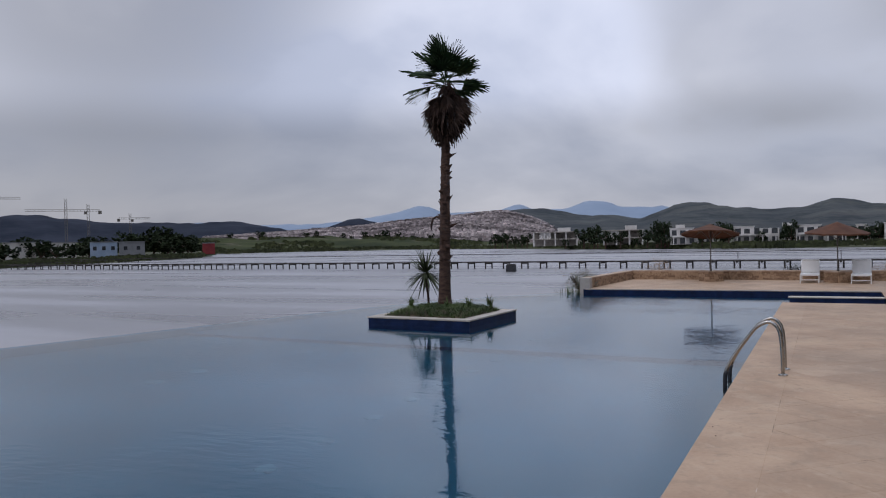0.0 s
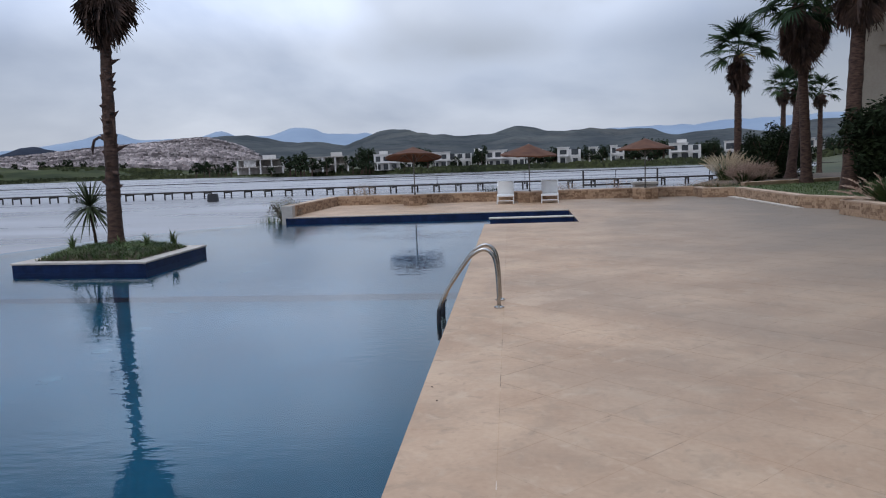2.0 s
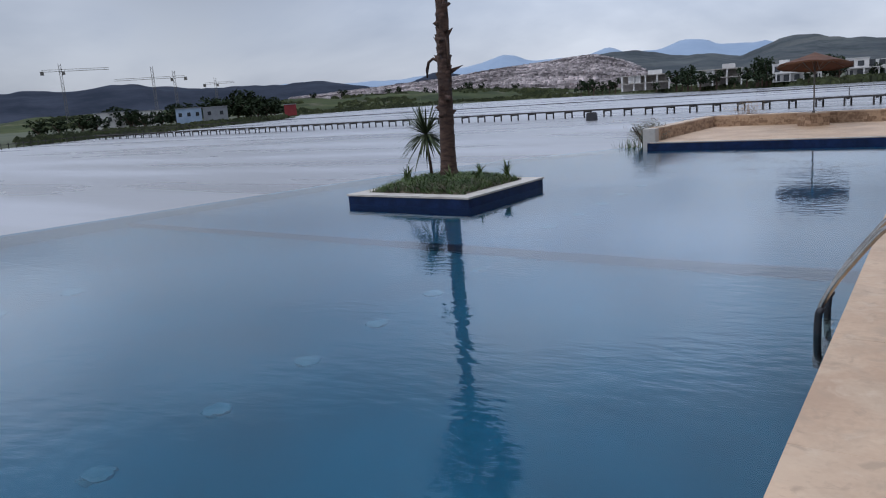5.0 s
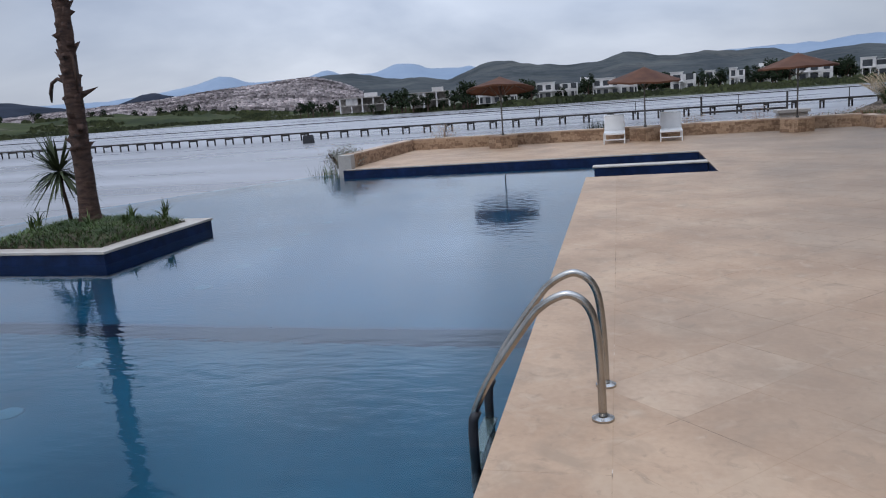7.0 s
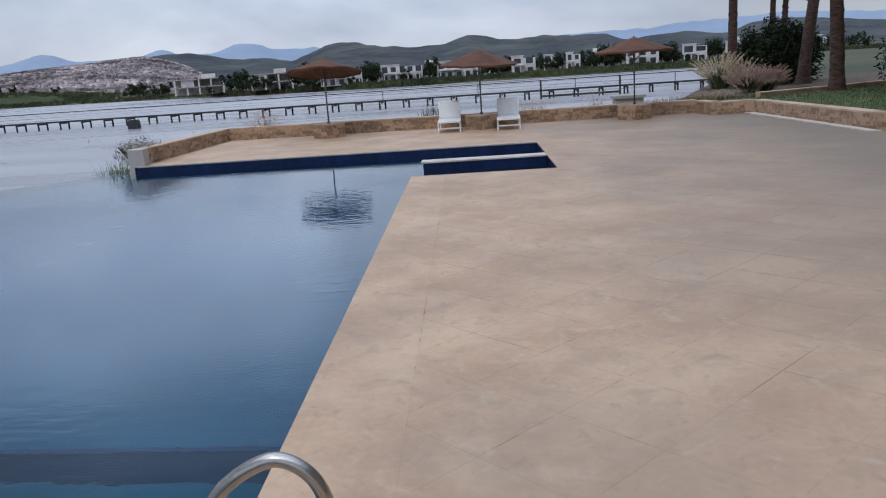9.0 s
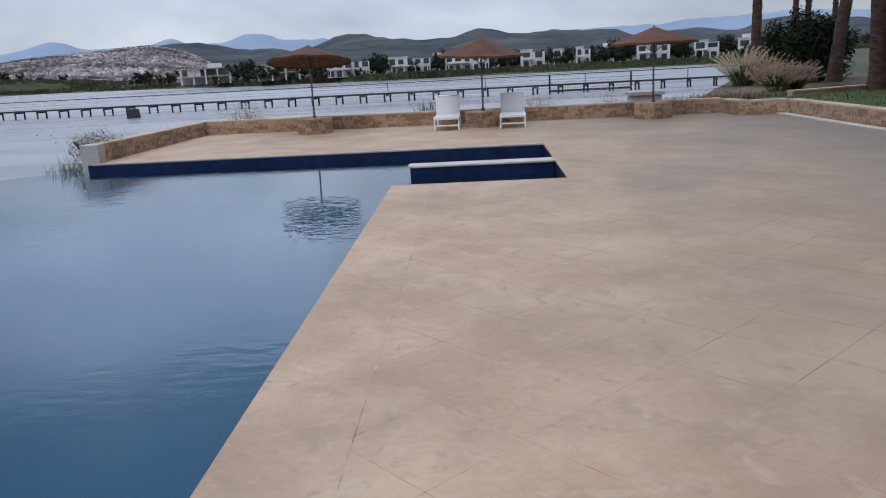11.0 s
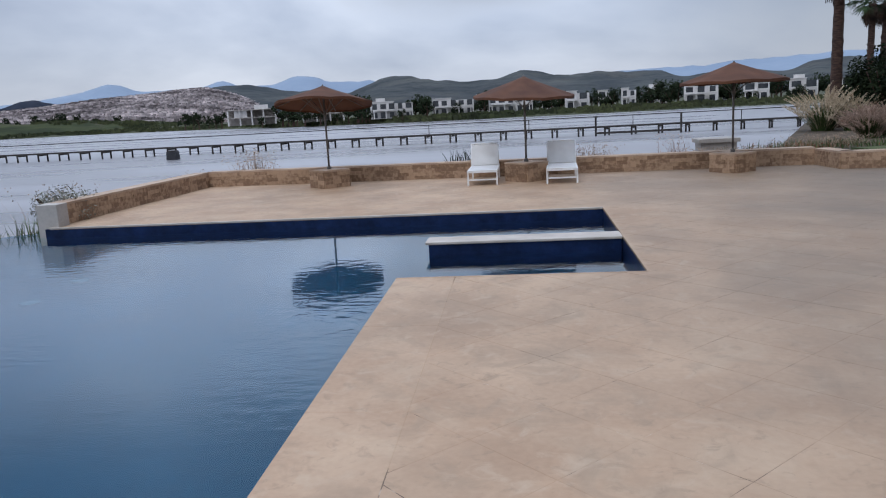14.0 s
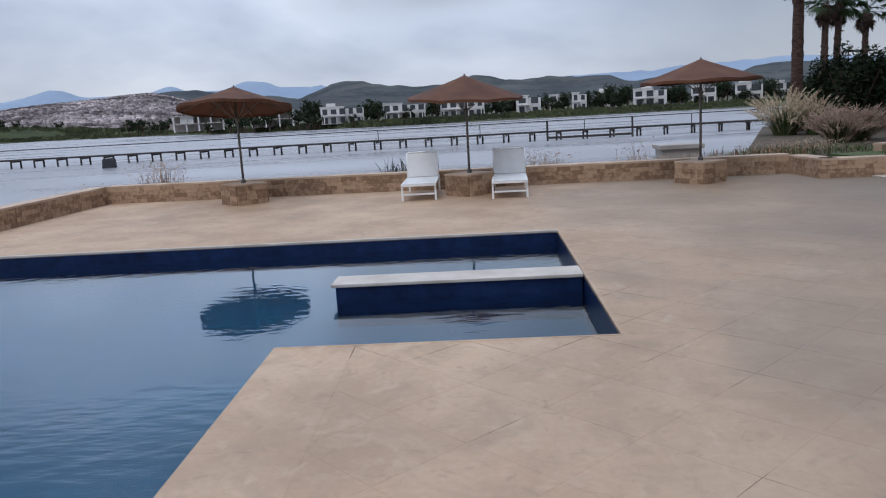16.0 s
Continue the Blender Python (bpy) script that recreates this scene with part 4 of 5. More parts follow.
def shrub(at, rx, ry, h, n, label, material=None, leaf=0.09, seed=1):
    rg = random.Random(seed)
    t = thing("shrub", at, label, "shrub", "garden shrubs")
    st = Geo()
    for i in range(7):
        an = rg.uniform(0, 6.28)
        st.tube([(rg.uniform(-.15, .15), rg.uniform(-.15, .15), -0.05), (math.cos(an) * rx * 0.3, math.sin(an) * ry * 0.3, h * 0.4), (math.cos(an) * rx * 0.6, math.sin(an) * ry * 0.6, h * 0.75)], [0.05, 0.035, 0.015], 6)
    part("branches", st, M_BARK, t)
    lobes = [(rg.uniform(-0.6, 0.6) * rx, rg.uniform(-0.6, 0.6) * ry, rg.uniform(0.25, 0.72) * h, rg.uniform(0.3, 0.5)) for i in range(16)]
    g = Geo()
    for i in range(n):
        cx, cy, cz, r = rg.choice(lobes)
        d = Vector((rg.gauss(0, 1), rg.gauss(0, 1), rg.gauss(0, 1))).normalized()
        k = r * rg.random() ** 0.33 * (1 + 0.12 * rg.random())
        p = Vector((cx + d.x * k * rx, cy + d.y * k * ry, max(0.03, cz + d.z * k * h * 0.75)))
        u = Vector((rg.gauss(0, 1), rg.gauss(0, 1), rg.gauss(0, 0.6))).normalized() * leaf * rg.uniform(0.6, 1.5)
        w = u.cross(Vector((rg.gauss(0, 1), rg.gauss(0, 1), 1))).normalized() * leaf * 0.35
        g.add([p - u, p + w, p + u, p - w], [(0, 1, 2, 3)])
    part("foliage", g, material or M_SHRUB, t)
    return t


shrub((-6.98, 5.7, -0.28), 0.72, 0.66, 0.88, 2000, "sparse grey-green bush at the end of the terrace wall", M_SAGE, 0.032, seed=41)
shrub((12.9, 19.5, 0.1), 1.35, 1.3, 2.5, 6000, "large dark evergreen shrub behind the palms", seed=3)
shrub((15.9, 13.4, 0.25), 1.6, 1.5, 2.9, 6000, "large dark evergreen shrub behind the lawn", seed=5)
shrub((11.75, 5.0, 0.25), 0.9, 0.9, 2.6, 5000, "rounded dark shrub beside the lawn", seed=31)
shrub((10.5, 3.1, 0.25), 0.95, 1.1, 2.5, 6000, "tall dark shrub beside the thick palm", seed=8)
shrub((12.2, 3.6, 0.25), 1.6, 1.5, 3.0, 6000, "tall dark shrub in the garden bed", seed=9)
shrub((14.5, 21.8, 0.1), 1.7, 1.5, 3.1, 6000, "broad dark evergreen bush near the shore", seed=14, leaf=0.10)


def plume_grass(at, r, h, n, label, plume=None, seed=1, leafy=1.0):
    rg = random.Random(seed)
    t = thing("pampas_grass", at, label, "ornamental grass", "pampas grasses")
    g = Geo()
    for i in range(int(n * 3 * leafy)):
        an = rg.uniform(0, 6.28)
        rr = r * 0.5 * rg.random() ** 0.5
        blade(g, (math.cos(an) * rr, math.sin(an) * rr, 0), h * rg.uniform(0.4, 0.8), h * rg.uniform(0.15, 0.7), an + rg.uniform(-0.6, 0.6), 0.020, 3)
    part("leaves", g, M_GRASS, t, "green arching leaves")
    g = Geo()
    for i in range(n):
        an = rg.uniform(0, 6.28)
        rr = r * rg.random() ** 0.5
        p0 = Vector((math.cos(an) * rr * 0.4, math.sin(an) * rr * 0.4, 0))
        p1 = Vector((math.cos(an) * rr * 1.25, math.sin(an) * rr * 1.25, h * rg.uniform(0.28, 0.64) * (1.12 - 0.3 * rr / r)))
        ax = (p1 - p0).normalized()
        g.tube([p0, p1], 0.004, 3, False)
        L = h * rg.uniform(0.3, 0.45)
        for j in range(40):
            k = j / 40
            w = 0.065 * (1.0 - 0.8 * k) * min(1.0, k * 6 + 0.3) * h
            d = Vector((rg.gauss(0, 1), rg.gauss(0, 1), rg.gauss(1.5, 0.5))).normalized()
            c = p1 + ax * L * k + Vector((math.cos(an) * 0.10 * k * k * h, math.sin(an) * 0.10 * k * k * h, -0.05 * k * k * h))
            s = d.cross(Vector((rg.gauss(0, 1), rg.gauss(0, 1), 0.2))).normalized() * 0.013
            g.add([c - s, c + s, c + d * w * 1.5], [(0, 1, 2)])
    part("plumes", g, plume or M_PLUME, t, "feathery seed plumes")
    return t


plume_grass((10.45, 15.0, 0.12), 0.42, 1.0, 190, "pink plumed pampas grass clump in the corner bed", seed=2, leafy=1.5)
plume_grass((11.15, 15.4, 0.12), 0.45, 1.02, 200, "pink plumed pampas grass clump in the corner bed", seed=3, leafy=1.5)
plume_grass((10.9, 19.6, 0.12), 0.65, 1.55, 120, "pale tall pampas grass at the palm's foot", M_CREAM, seed=4, leafy=2)
plume_grass((11.6, 19.0, 0.12), 0.5, 1.3, 80, "pale tall pampas grass at the palm's foot", M_CREAM, seed=5, leafy=2)
plume_grass((9.5, -0.7, 0.27), 0.8, 0.9, 30, "green fountain grass with pale seed heads in the planter", seed=6, leafy=16)
plume_grass((9.7, -2.2, 0.27), 0.7, 0.85, 22, "green fountain grass with pale seed heads in the planter", seed=7, leafy=16)


def weeds(at, n, h, spread, label, material, seed, seeds=True, wide=0.008):
    rg = random.Random(seed)
    g = Geo()
    for i in range(n):
        x, y = rg.gauss(0, spread[0] * 0.5), rg.gauss(0, spread[1] * 0.5)
        hh, an, ln = h * rg.uniform(0.4, 1.1), rg.uniform(0, 6.28), h * rg.uniform(0.05, 0.6)
        blade(g, (x, y, -0.05), hh, ln, an, wide, 3)
        if seeds:
            tip = Vector((x + math.cos(an) * ln, y + math.sin(an) * ln, hh * 0.85))
            for j in range(3):
                d = Vector((rg.gauss(0, 1), rg.gauss(0, 1), rg.gauss(0, 1))).normalized() * 0.03
                s = d.orthogonal().normalized() * 0.008
                q = tip + d * 1.5
                g.add([q - s * 1.8, q + s * 1.8, q + d], [(0, 1, 2)])
    o = tagged(part("weed_clump", g, material), label, "weeds", "weeds behind the wall", "stuff")
    o.location = at
    return o


weeds((-5.35, 11.0, 0.0), 120, 0.85, (0.45, 0.2), "dry wispy weeds growing behind the terrace wall", M_DRY, 1, True, 0.018)
weeds((-6.9, 11.0, -0.1), 40, 0.5, (0.6, 0.4), "dry wispy weeds growing behind the terrace wall", M_DRY, 2, True, 0.018)
weeds((-0.2, 10.75, 0.0), 80, 0.72, (0.4, 0.25), "dark leafy weed clump behind the terrace wall", M_SHRUB, 3, False, 0.05)
weeds((2.75, 10.7, 0.0), 120, 0.62, (0.4, 0.3), "tan dry grass clump behind the terrace wall", M_DRY, 4, True, 0.018)
weeds((4.6, 10.9, 0.0), 45, 0.78, (0.4, 0.2), "sparse dry flower stalks behind the terrace wall", M_PLUME, 5, True, 0.02)
weeds((6.0, 11.0, 0.0), 384, 0.36, (1.4, 0.5), "reddish dry ground cover behind the terrace wall", M_DRY, 6, True, 0.012)
weeds((7.6, 11.8, 0.1), 416, 0.34, (1.4, 0.7), "green and rusty ground cover by the shore bed", M_GRASS, 7, False, 0.016)
weeds((8.6, 12.6, 0.1), 320, 0.37, (1.2, 0.7), "reddish dry ground cover by the shore bed", M_DRY, 8, True, 0.012)
weeds((-7.1, 4.9, -0.25), 110, 0.46, (0.4, 0.4), "green reeds at the end of the pool wall", M_GRASS, 9, False, 0.016)
weeds((-6.85, 5.3, -0.2), 40, 0.9, (0.5, 0.5), "wispy pale shrub stems beside the wall end", M_DRY, 10)
weeds((-7.45, 4.8, -0.25), 14, 0.5, (0.3, 0.2), "green reeds at the end of the pool wall", M_GRASS, 11, False, 0.014)
weeds((8.9, 13.4, 0.12), 512, 0.26, (1.5, 1.0), "rusty and green ground cover by the shore bed", M_GRASS, 21, False, 0.03)
weeds((9.6, 12.2, 0.12), 512, 0.25, (1.8, 0.8), "green ground cover by the shore bed", M_GRASS, 22, False, 0.03)
weeds((8.2, 12.6, 0.12), 320, 0.26, (1.2, 0.8), "rusty red ground cover by the shore bed", M_RUST, 23, False, 0.03)
weeds((7.2, 11.3, 0.0), 320, 0.38, (1.2, 0.4), "rusty red ground cover behind the terrace wall", M_RUST, 24, False, 0.025)
weir = thing("concrete_weir", (5.95, 12.9, 0), "low bare concrete outlet block beyond the terrace wall", "concrete block")
part("slab", Geo().box((0, 0, 0.42), (1.0, 0.8, 0.10)), M_CONCRETE, weir, bevel=0.01)
part("pier", Geo().box((0, 0, -1.6), (0.86, 0.66, 3.94)), M_CONCRETE, weir)

# modern building behind the palms
bld = thing("beige_building", (14.45, 10.6, -0.3), "beige modern building with a deep balcony slab behind the palms", "building", rz=radians(-24))
part("corner_column", Geo().box((-0.55, -2.4, 3.2), (0.75, 0.75, 6.4)), M_BEIGE, bld)
part("wall", Geo().box((5.0, 2.0, 4.2), (8.0, 6.0, 8.4)), M_BEIGE, bld)
part("balcony_slab", Geo().box((3.4, -1.9, 5.35), (7.6, 2.2, 0.30)), M_BEIGE, bld)
part("roof_slab", Geo().box((3.4, -0.4, 8.5), (9.0, 6.0, 0.35)), M_BEIGE, bld)
part("balustrade", Geo().box((3.4, -2.95, 5.95), (7.4, 0.12, 0.9)), M_BEIGE, bld)
for x in (2.4, 4.6, 6.8):
    win = part("window", Geo().box((x, -1.03, 3.0), (1.4, 0.08, 2.2)), M_GLASSDARK, bld)
    part("window_frame", Geo().box((x, -1.05, 4.14), (1.5, 0.12, 0.08)), M_POLE, win)

# unseen wing along and behind the walk, added to shade the deck's right side
shade_wing = thing("deck_shade_wing", (0, 0, 0), "unseen beige building wing added to shade the deck", "building")
part("wall", Geo().box((20.2, -16.0, 5.7), (9.0, 46.0, 12.0)), M_BEIGE, shade_wing)
part("roof", Geo().box((20.2, -16.0, 11.9), (9.6, 46.6, 0.4)), M_BEIGE, shade_wing)
for i in range(12):
    for z in (1.6, 5.2, 8.8):
        win = part("window", Geo().box((15.68, -36.5 + i * 3.7, z), (0.1, 2.0, 2.2)), M_GLASSDARK, shade_wing)
        part("window_frame", Geo().box((15.64, -36.5 + i * 3.7, z + 1.14), (0.14, 2.1, 0.08)), M_POLE, win)

# dry leaf scraps lying on the coping and deck
for i, (x, y) in enumerate([(0.285, -13.88), (0.355, -14.2)]):
    s = rnd(0.008, 0.013)
    a_ = rnd(0, 6.28)
    g = Geo()
    g.add([(-s * 1.4, 0, 0.002), (0, -s * 0.6, 0.006), (s * 1.4, 0, 0.003), (0, s * 0.6, 0.007), (-s * 1.4, 0, 0.0), (0, -s * 0.6, 0.001), (s * 1.4, 0, 0.0), (0, s * 0.6, 0.001)], [(0, 1, 2, 3), (4, 7, 6, 5), (0, 4, 5, 1), (1, 5, 6, 2), (2, 6, 7, 3), (3, 7, 4, 0)])
    o = tagged(part("dry_leaf", g, M_DEAD), "small dry brown leaf scrap on the deck", "leaf", "leaf scraps")
    o.matrix_basis = Matrix.Translation((x, y, 0.001)) @ Matrix.Rotation(a_, 4, "Z")

# ---- lagoon, ground and distance ----
LAKE = -2.7
EYE = (1.4, -12.0)


def shore_r(az):
    """Distance of the lagoon's far shore from the walk, by bearing in degrees."""
    return float(np.interp(az, [-100, -80, -68, -60, -55, -50, -46.2, -44.6, -38, -30, -24, -18, -8, 5, 15, 24, 40], [110, 140, 175, 215, 235, 270, 300, 430, 440, 415, 360, 285, 245, 235, 235, 240, 230]))


def land(x, y):
    """Height of the ground sheet."""
    dx, dy = x - EYE[0], y - EYE[1]
    az, r = math.degrees(math.atan2(dx, dy)), math.hypot(dx, dy)
    s = -1e3
    if -130 < az < 60:
        s = r - shore_r(az)
    near = min(x - 8.6, 60.0)
    if y > 12:
        near = (x - (8.6 + (y - 12) * 0.40)) * 0.9
    near = max(near, -34.2 - y)
    k = max(s / 8.0, near / 1.6)
    k = max(0.0, min(1.0, k * 0.5 + 0.5))
    hi = -0.45 if near > -2 else -1.3
    return -4.6 + (hi + 4.6) * k * k * (3 - 2 * k) + (0.6 * noise.noise((x * 0.01, y * 0.01, 0)) if s > 20 else 0.0)


g = Geo()
NA, radii = 220, [0.01] + [2.0 * 1.066 ** i for i in range(120)]
radii = [r for r in radii if r < 4300] + [4300.0]
vs = []
for r in radii:
    for i in range(NA):
        an = 2 * math.pi * i / NA
        x, y = EYE[0] + r * math.sin(an), EYE[1] + r * math.cos(an)
        vs.append((x, y, land(x, y)))
g.add(vs, [(i * NA + j, i * NA + (j + 1) % NA, (i + 1) * NA + (j + 1) % NA, (i + 1) * NA + j)[::-1] for i in range(len(radii) - 1) for j in range(NA)])
tagged(part("ground", g, M_GROUND, smooth=True), "grassy ground around the lagoon", "ground", kind="structure")
g = Geo().add([(EYE[0] + 700 * math.sin(2 * math.pi * i / 48), EYE[1] + 700 * math.cos(2 * math.pi * i / 48), LAKE) for i in range(48)], [tuple(range(48))[::-1]])
tagged(part("lagoon_water", g, M_LAKE), "pale grey lagoon water with light ripples", "water", kind="structure")


def at_bearing(az, r):
    return EYE[0] + r * math.sin(radians(az)), EYE[1] + r * math.cos(radians(az))


def ridge(name, profile, r, depth, material, label, rough=0.05, seed=0, foot=-3.0):
    """A range of hills: a crest line by bearing and height angle, with slopes in front and behind."""
    az = [p[0] for p in profile]
    el = [p[1] for p in profile]
    n, rows = 200, 12
    g, vs = Geo(), []
    for j in range(rows + 1):
        k = j / rows
        for i in range(n + 1):
            a_ = az[0] + (az[-1] - az[0]) * i / n
            rr = r - depth * (1 - k) if k < 1 else r + depth * 0.5
            x, y = at_bearing(a_, rr)
            top = 1.6 + r * math.tan(radians(float(np.interp(a_, az, el)) - 0.14))
            f = math.sin(min(k / ((rows - 1) / rows), 1) * math.pi / 2) ** 1.25
            z = foot + (top - foot) * f * (1 + rough * f * noise.noise((x * 6 / depth + seed, y * 6 / depth, 0))) + (top - foot) * 0.05 * noise.noise((a_ * 1.1, k * 3 + seed, 2.0)) * f
            z = foot + (z - foot) * min(rr, r) / r
            if j == rows:
                z = foot
            vs.append((x, y, z))
    g.add(vs, [(j * (n + 1) + i, j * (n + 1) + i + 1, (j + 1) * (n + 1) + i + 1, (j + 1) * (n + 1) + i) for j in range(rows) for i in range(n)])
    return tagged(part(name, g, material, smooth=True), label, "hills", kind="structure")


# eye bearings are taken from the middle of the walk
ridge("backdrop_mountains", [(-47, 1.6), (-45, 1.85), (-42, 1.6), (-36.6, 1.6), (-33.7, 1.85), (-30.8, 2.3), (-29.4, 2.85), (-28.2, 2.6), (-27.4, 2.25), (-23.2, 2.25), (-21.9, 2.8), (-20.4, 2.2), (-18.2, 2.4), (-17.2, 2.75), (-15.6, 2.8), (-14.6, 2.4), (-13.4, 2.3), (-11.4, 2.3), (-9, 1.7), (-4, 1.7), (3, 1.75), (5.3, 1.9), (8.5, 2.05), (12.4, 2.0), (14.5, 2.2), (17, 2.2), (21, 2.35), (24, 2.1), (32, 1.6)], 4000, 900, M_MOUNT, "mountains on the horizon with pale blue haze in their colour", 0.02, 1)
ridge("backdrop_hills_left", [(-75, 1.6), (-64, 2.2), (-57, 2.3), (-55, 2.4), (-52.9, 2.1), (-51, 1.9), (-48.3, 1.85), (-45.6, 1.8), (-43, 1.9), (-41.3, 1.65), (-39, 1.2), (-37, 0.5)], 1600, 500, M_HILL_FAR, "dark wooded hills beyond the shore with haze in their colour", 0.1, 2)
ridge("backdrop_hill_small", [(-38.2, 0.5), (-37.2, 1.35), (-36.2, 1.3), (-35.6, 1.55), (-34.5, 1.95), (-33.4, 1.95), (-32.4, 1.6), (-31, 1.2), (-29.5, 0.4)], 2200, 300, M_HILL_FAR, "small dark hill behind the town with haze in its colour", 0.05, 3)
TOWN = [(-46, 0.7), (-40, 1.0), (-36.6, 1.2), (-33.3, 1.4), (-30.8, 1.7), (-26.6, 2.0), (-24.5, 2.18), (-22.8, 2.25), (-21, 1.75), (-19, 0.9), (-17, 0.2)]
ridge("backdrop_town_hill", TOWN, 1250, 600, M_TOWNHILL, "hillside covered by a dense white town", 0.05, 4)
ridge("backdrop_hills_green", [(-26, 0.4), (-23.6, 2.0), (-22.4, 2.25), (-20.4, 2.1), (-16.6, 1.75), (-15, 1.8), (-13, 1.4), (-12, 1.8), (-10.7, 2.2), (-8.8, 2.22), (-6.5, 1.95), (-4, 1.7), (-2.2, 2.0), (-0.5, 2.35), (2.6, 1.95), (4.9, 1.88), (7, 1.6), (9.3, 1.85), (11.1, 1.35), (12.5, 1.5), (14.7, 1.65), (17.3, 1.4), (19, 1.75), (21, 1.8), (25, 1.5), (34, 1.0)], 1500, 700, M_HILL, "scrubby green hills behind the villas with haze in their colour", 0.3, 5)

ridge("backdrop_marsh_bank", [(-66, 0.55), (-45, 0.62), (-39, 0.64), (-35, 0.55), (-30.6, 0.5), (-27.2, 0.26), (-23.5, 0.0), (-20, -0.3)], 620, 160, M_MARSH, "low grassy bank beyond the lagoon", 0.3, 6)

# the town: more houses than one could count
g = Geo()
rg = random.Random(77)
for i in range(6500):
    a_ = rg.uniform(-45, -19.2)
    top_el = float(np.interp(a_, [p[0] for p in TOWN], [p[1] for p in TOWN]))
    u = rg.random() ** 0.8
    k = 0.12 + 0.80 * u
    f = math.sin(min(k / (11 / 12), 1) * math.pi / 2) ** 1.25
    rr = 1250 - 600 * (1 - k)
    top = 1.6 + 1250 * math.tan(radians(top_el - 0.14))
    z = -3 + (top + 3) * f * rr / 1250
    x, y = at_bearing(a_, rr)
    w, h = rg.uniform(1.8, 4.4), rg.uniform(1.6, 4.0)
    g.box((x, y, z + h * 0.28), (w, rg.uniform(3, 5), h), rg.uniform(-0.5, 0.5))
tagged(part("town_houses", g, M_HOUSE), "dense pale houses of a hillside town", "town", kind="stuff")


# villas on the far shore
def villa(az0, az1, r, seed, bare=False):
    rg = random.Random(seed)
    x, y = at_bearing((az0 + az1) / 2, r)
    w = 2 * r * math.tan(radians((az1 - az0) / 2))
    v = thing("villa", (x, y, -1.2), ("unfinished concrete villa with open floors beyond the water" if bare else "white flat-roofed two-storey villa beyond the water"), "villa", "villas on the far shore", rz=-radians((az0 + az1) / 2))
    v.scale = (1, 1, 0.86)
    d = 9.0
    if bare:
        for z in (3.1, 6.2):
            part("floor_slab", Geo().box((0, 0, z), (w, d, 0.35)), M_CONCRETE, v)
        nx = max(3, int(w / 3.2))
        for i in range(nx):
            xx = -w / 2 + 0.5 + i * (w - 1) / (nx - 1)
            for zz in (1.5, 4.65):
                part("column", Geo().box((xx, -d / 2 + 0.4, zz), (0.5, 0.5, 2.9)), M_VILLA, v)
        part("back_wall", Geo().box((0, 2.5, 3.0), (w - 1, 0.3, 6.0)), M_CONCRETE, v)
        part("infill_wall", Geo().box((-w * 0.22, -d / 2 + 0.9, 4.6), (w * 0.25, 0.25, 2.9)), M_VILLA, v)
        part("roof_block", Geo().box((w * 0.2, 0, 7.2), (w * 0.28, 4.0, 1.8)), M_VILLA, v)
        return v
    left = w * rg.uniform(0.45, 0.6)
    part("wall", Geo().box((-w / 2 + left / 2, 0, 3.1), (left, d, 6.2)), M_VILLA, v)
    part("side_wing", Geo().box((left / 2, 0.8, 2.75), (w - left - 0.02, d, 5.5)), M_VILLA, v)
    part("roof", Geo().box((-w / 2 + left / 2, 0, 6.3), (left + 0.4, d + 0.4, 0.2)), M_VILLA, v)
    if rg.random() < 0.35:
        part("stair_house", Geo().box((-w / 2 + left * rg.uniform(0.3, 0.8), 1, 7.0), (3.0, 3.0, 1.3)), M_VILLA, v)
    part("terrace_slab", Geo().box((0, -d / 2 - 0.9, 3.0), (w * 0.9, 1.8, 0.22)), M_VILLA, v)
    nw = max(2, int(w / 2.7))
    for fl in (1.35, 4.5):
        for i in range(nw):
            xx = -w / 2 + (i + 0.5) * w / nw
            front = -d / 2 - 0.01 if xx < -w / 2 + left else -d / 2 + 0.79
            win = part("window", Geo().box((xx, front, fl), (w / nw * rg.uniform(0.5, 0.78), 0.12, rg.uniform(1.6, 2.3))), M_GLASSDARK, v)
    for i in range(4):
        part("pillar", Geo().box((-w * 0.42 + i * w * 0.28, -d / 2 - 1.6, 1.45), (0.3, 0.3, 2.9)), M_VILLA, v)
    return v


VILLAS = [(-21.4, -18.0, 290, 1), (-16.2, -13.2, 275, 1), (-11.3, -8.3, 262, 0), (-6.9, -3.9, 258, 0), (-2.8, 0.3, 256, 0), (2.6, 4.3, 252, 0), (4.9, 6.1, 275, 0), (6.5, 7.5, 250, 0), (8.2, 9.6, 282, 0), (0.9, 2.2, 285, 0), (-3.6, -2.9, 285, 0), (13.1, 14.2, 285, 0), (10.7, 12.9, 252, 0), (14.5, 16.1, 254, 0), (17.3, 19.0, 256, 0), (19.8, 20.9, 262, 0), (22.0, 24.0, 265, 0)]
for i, (a0, a1, r, bare) in enumerate(VILLAS):
    villa(a0, a1, r, 40 + i, bool(bare))


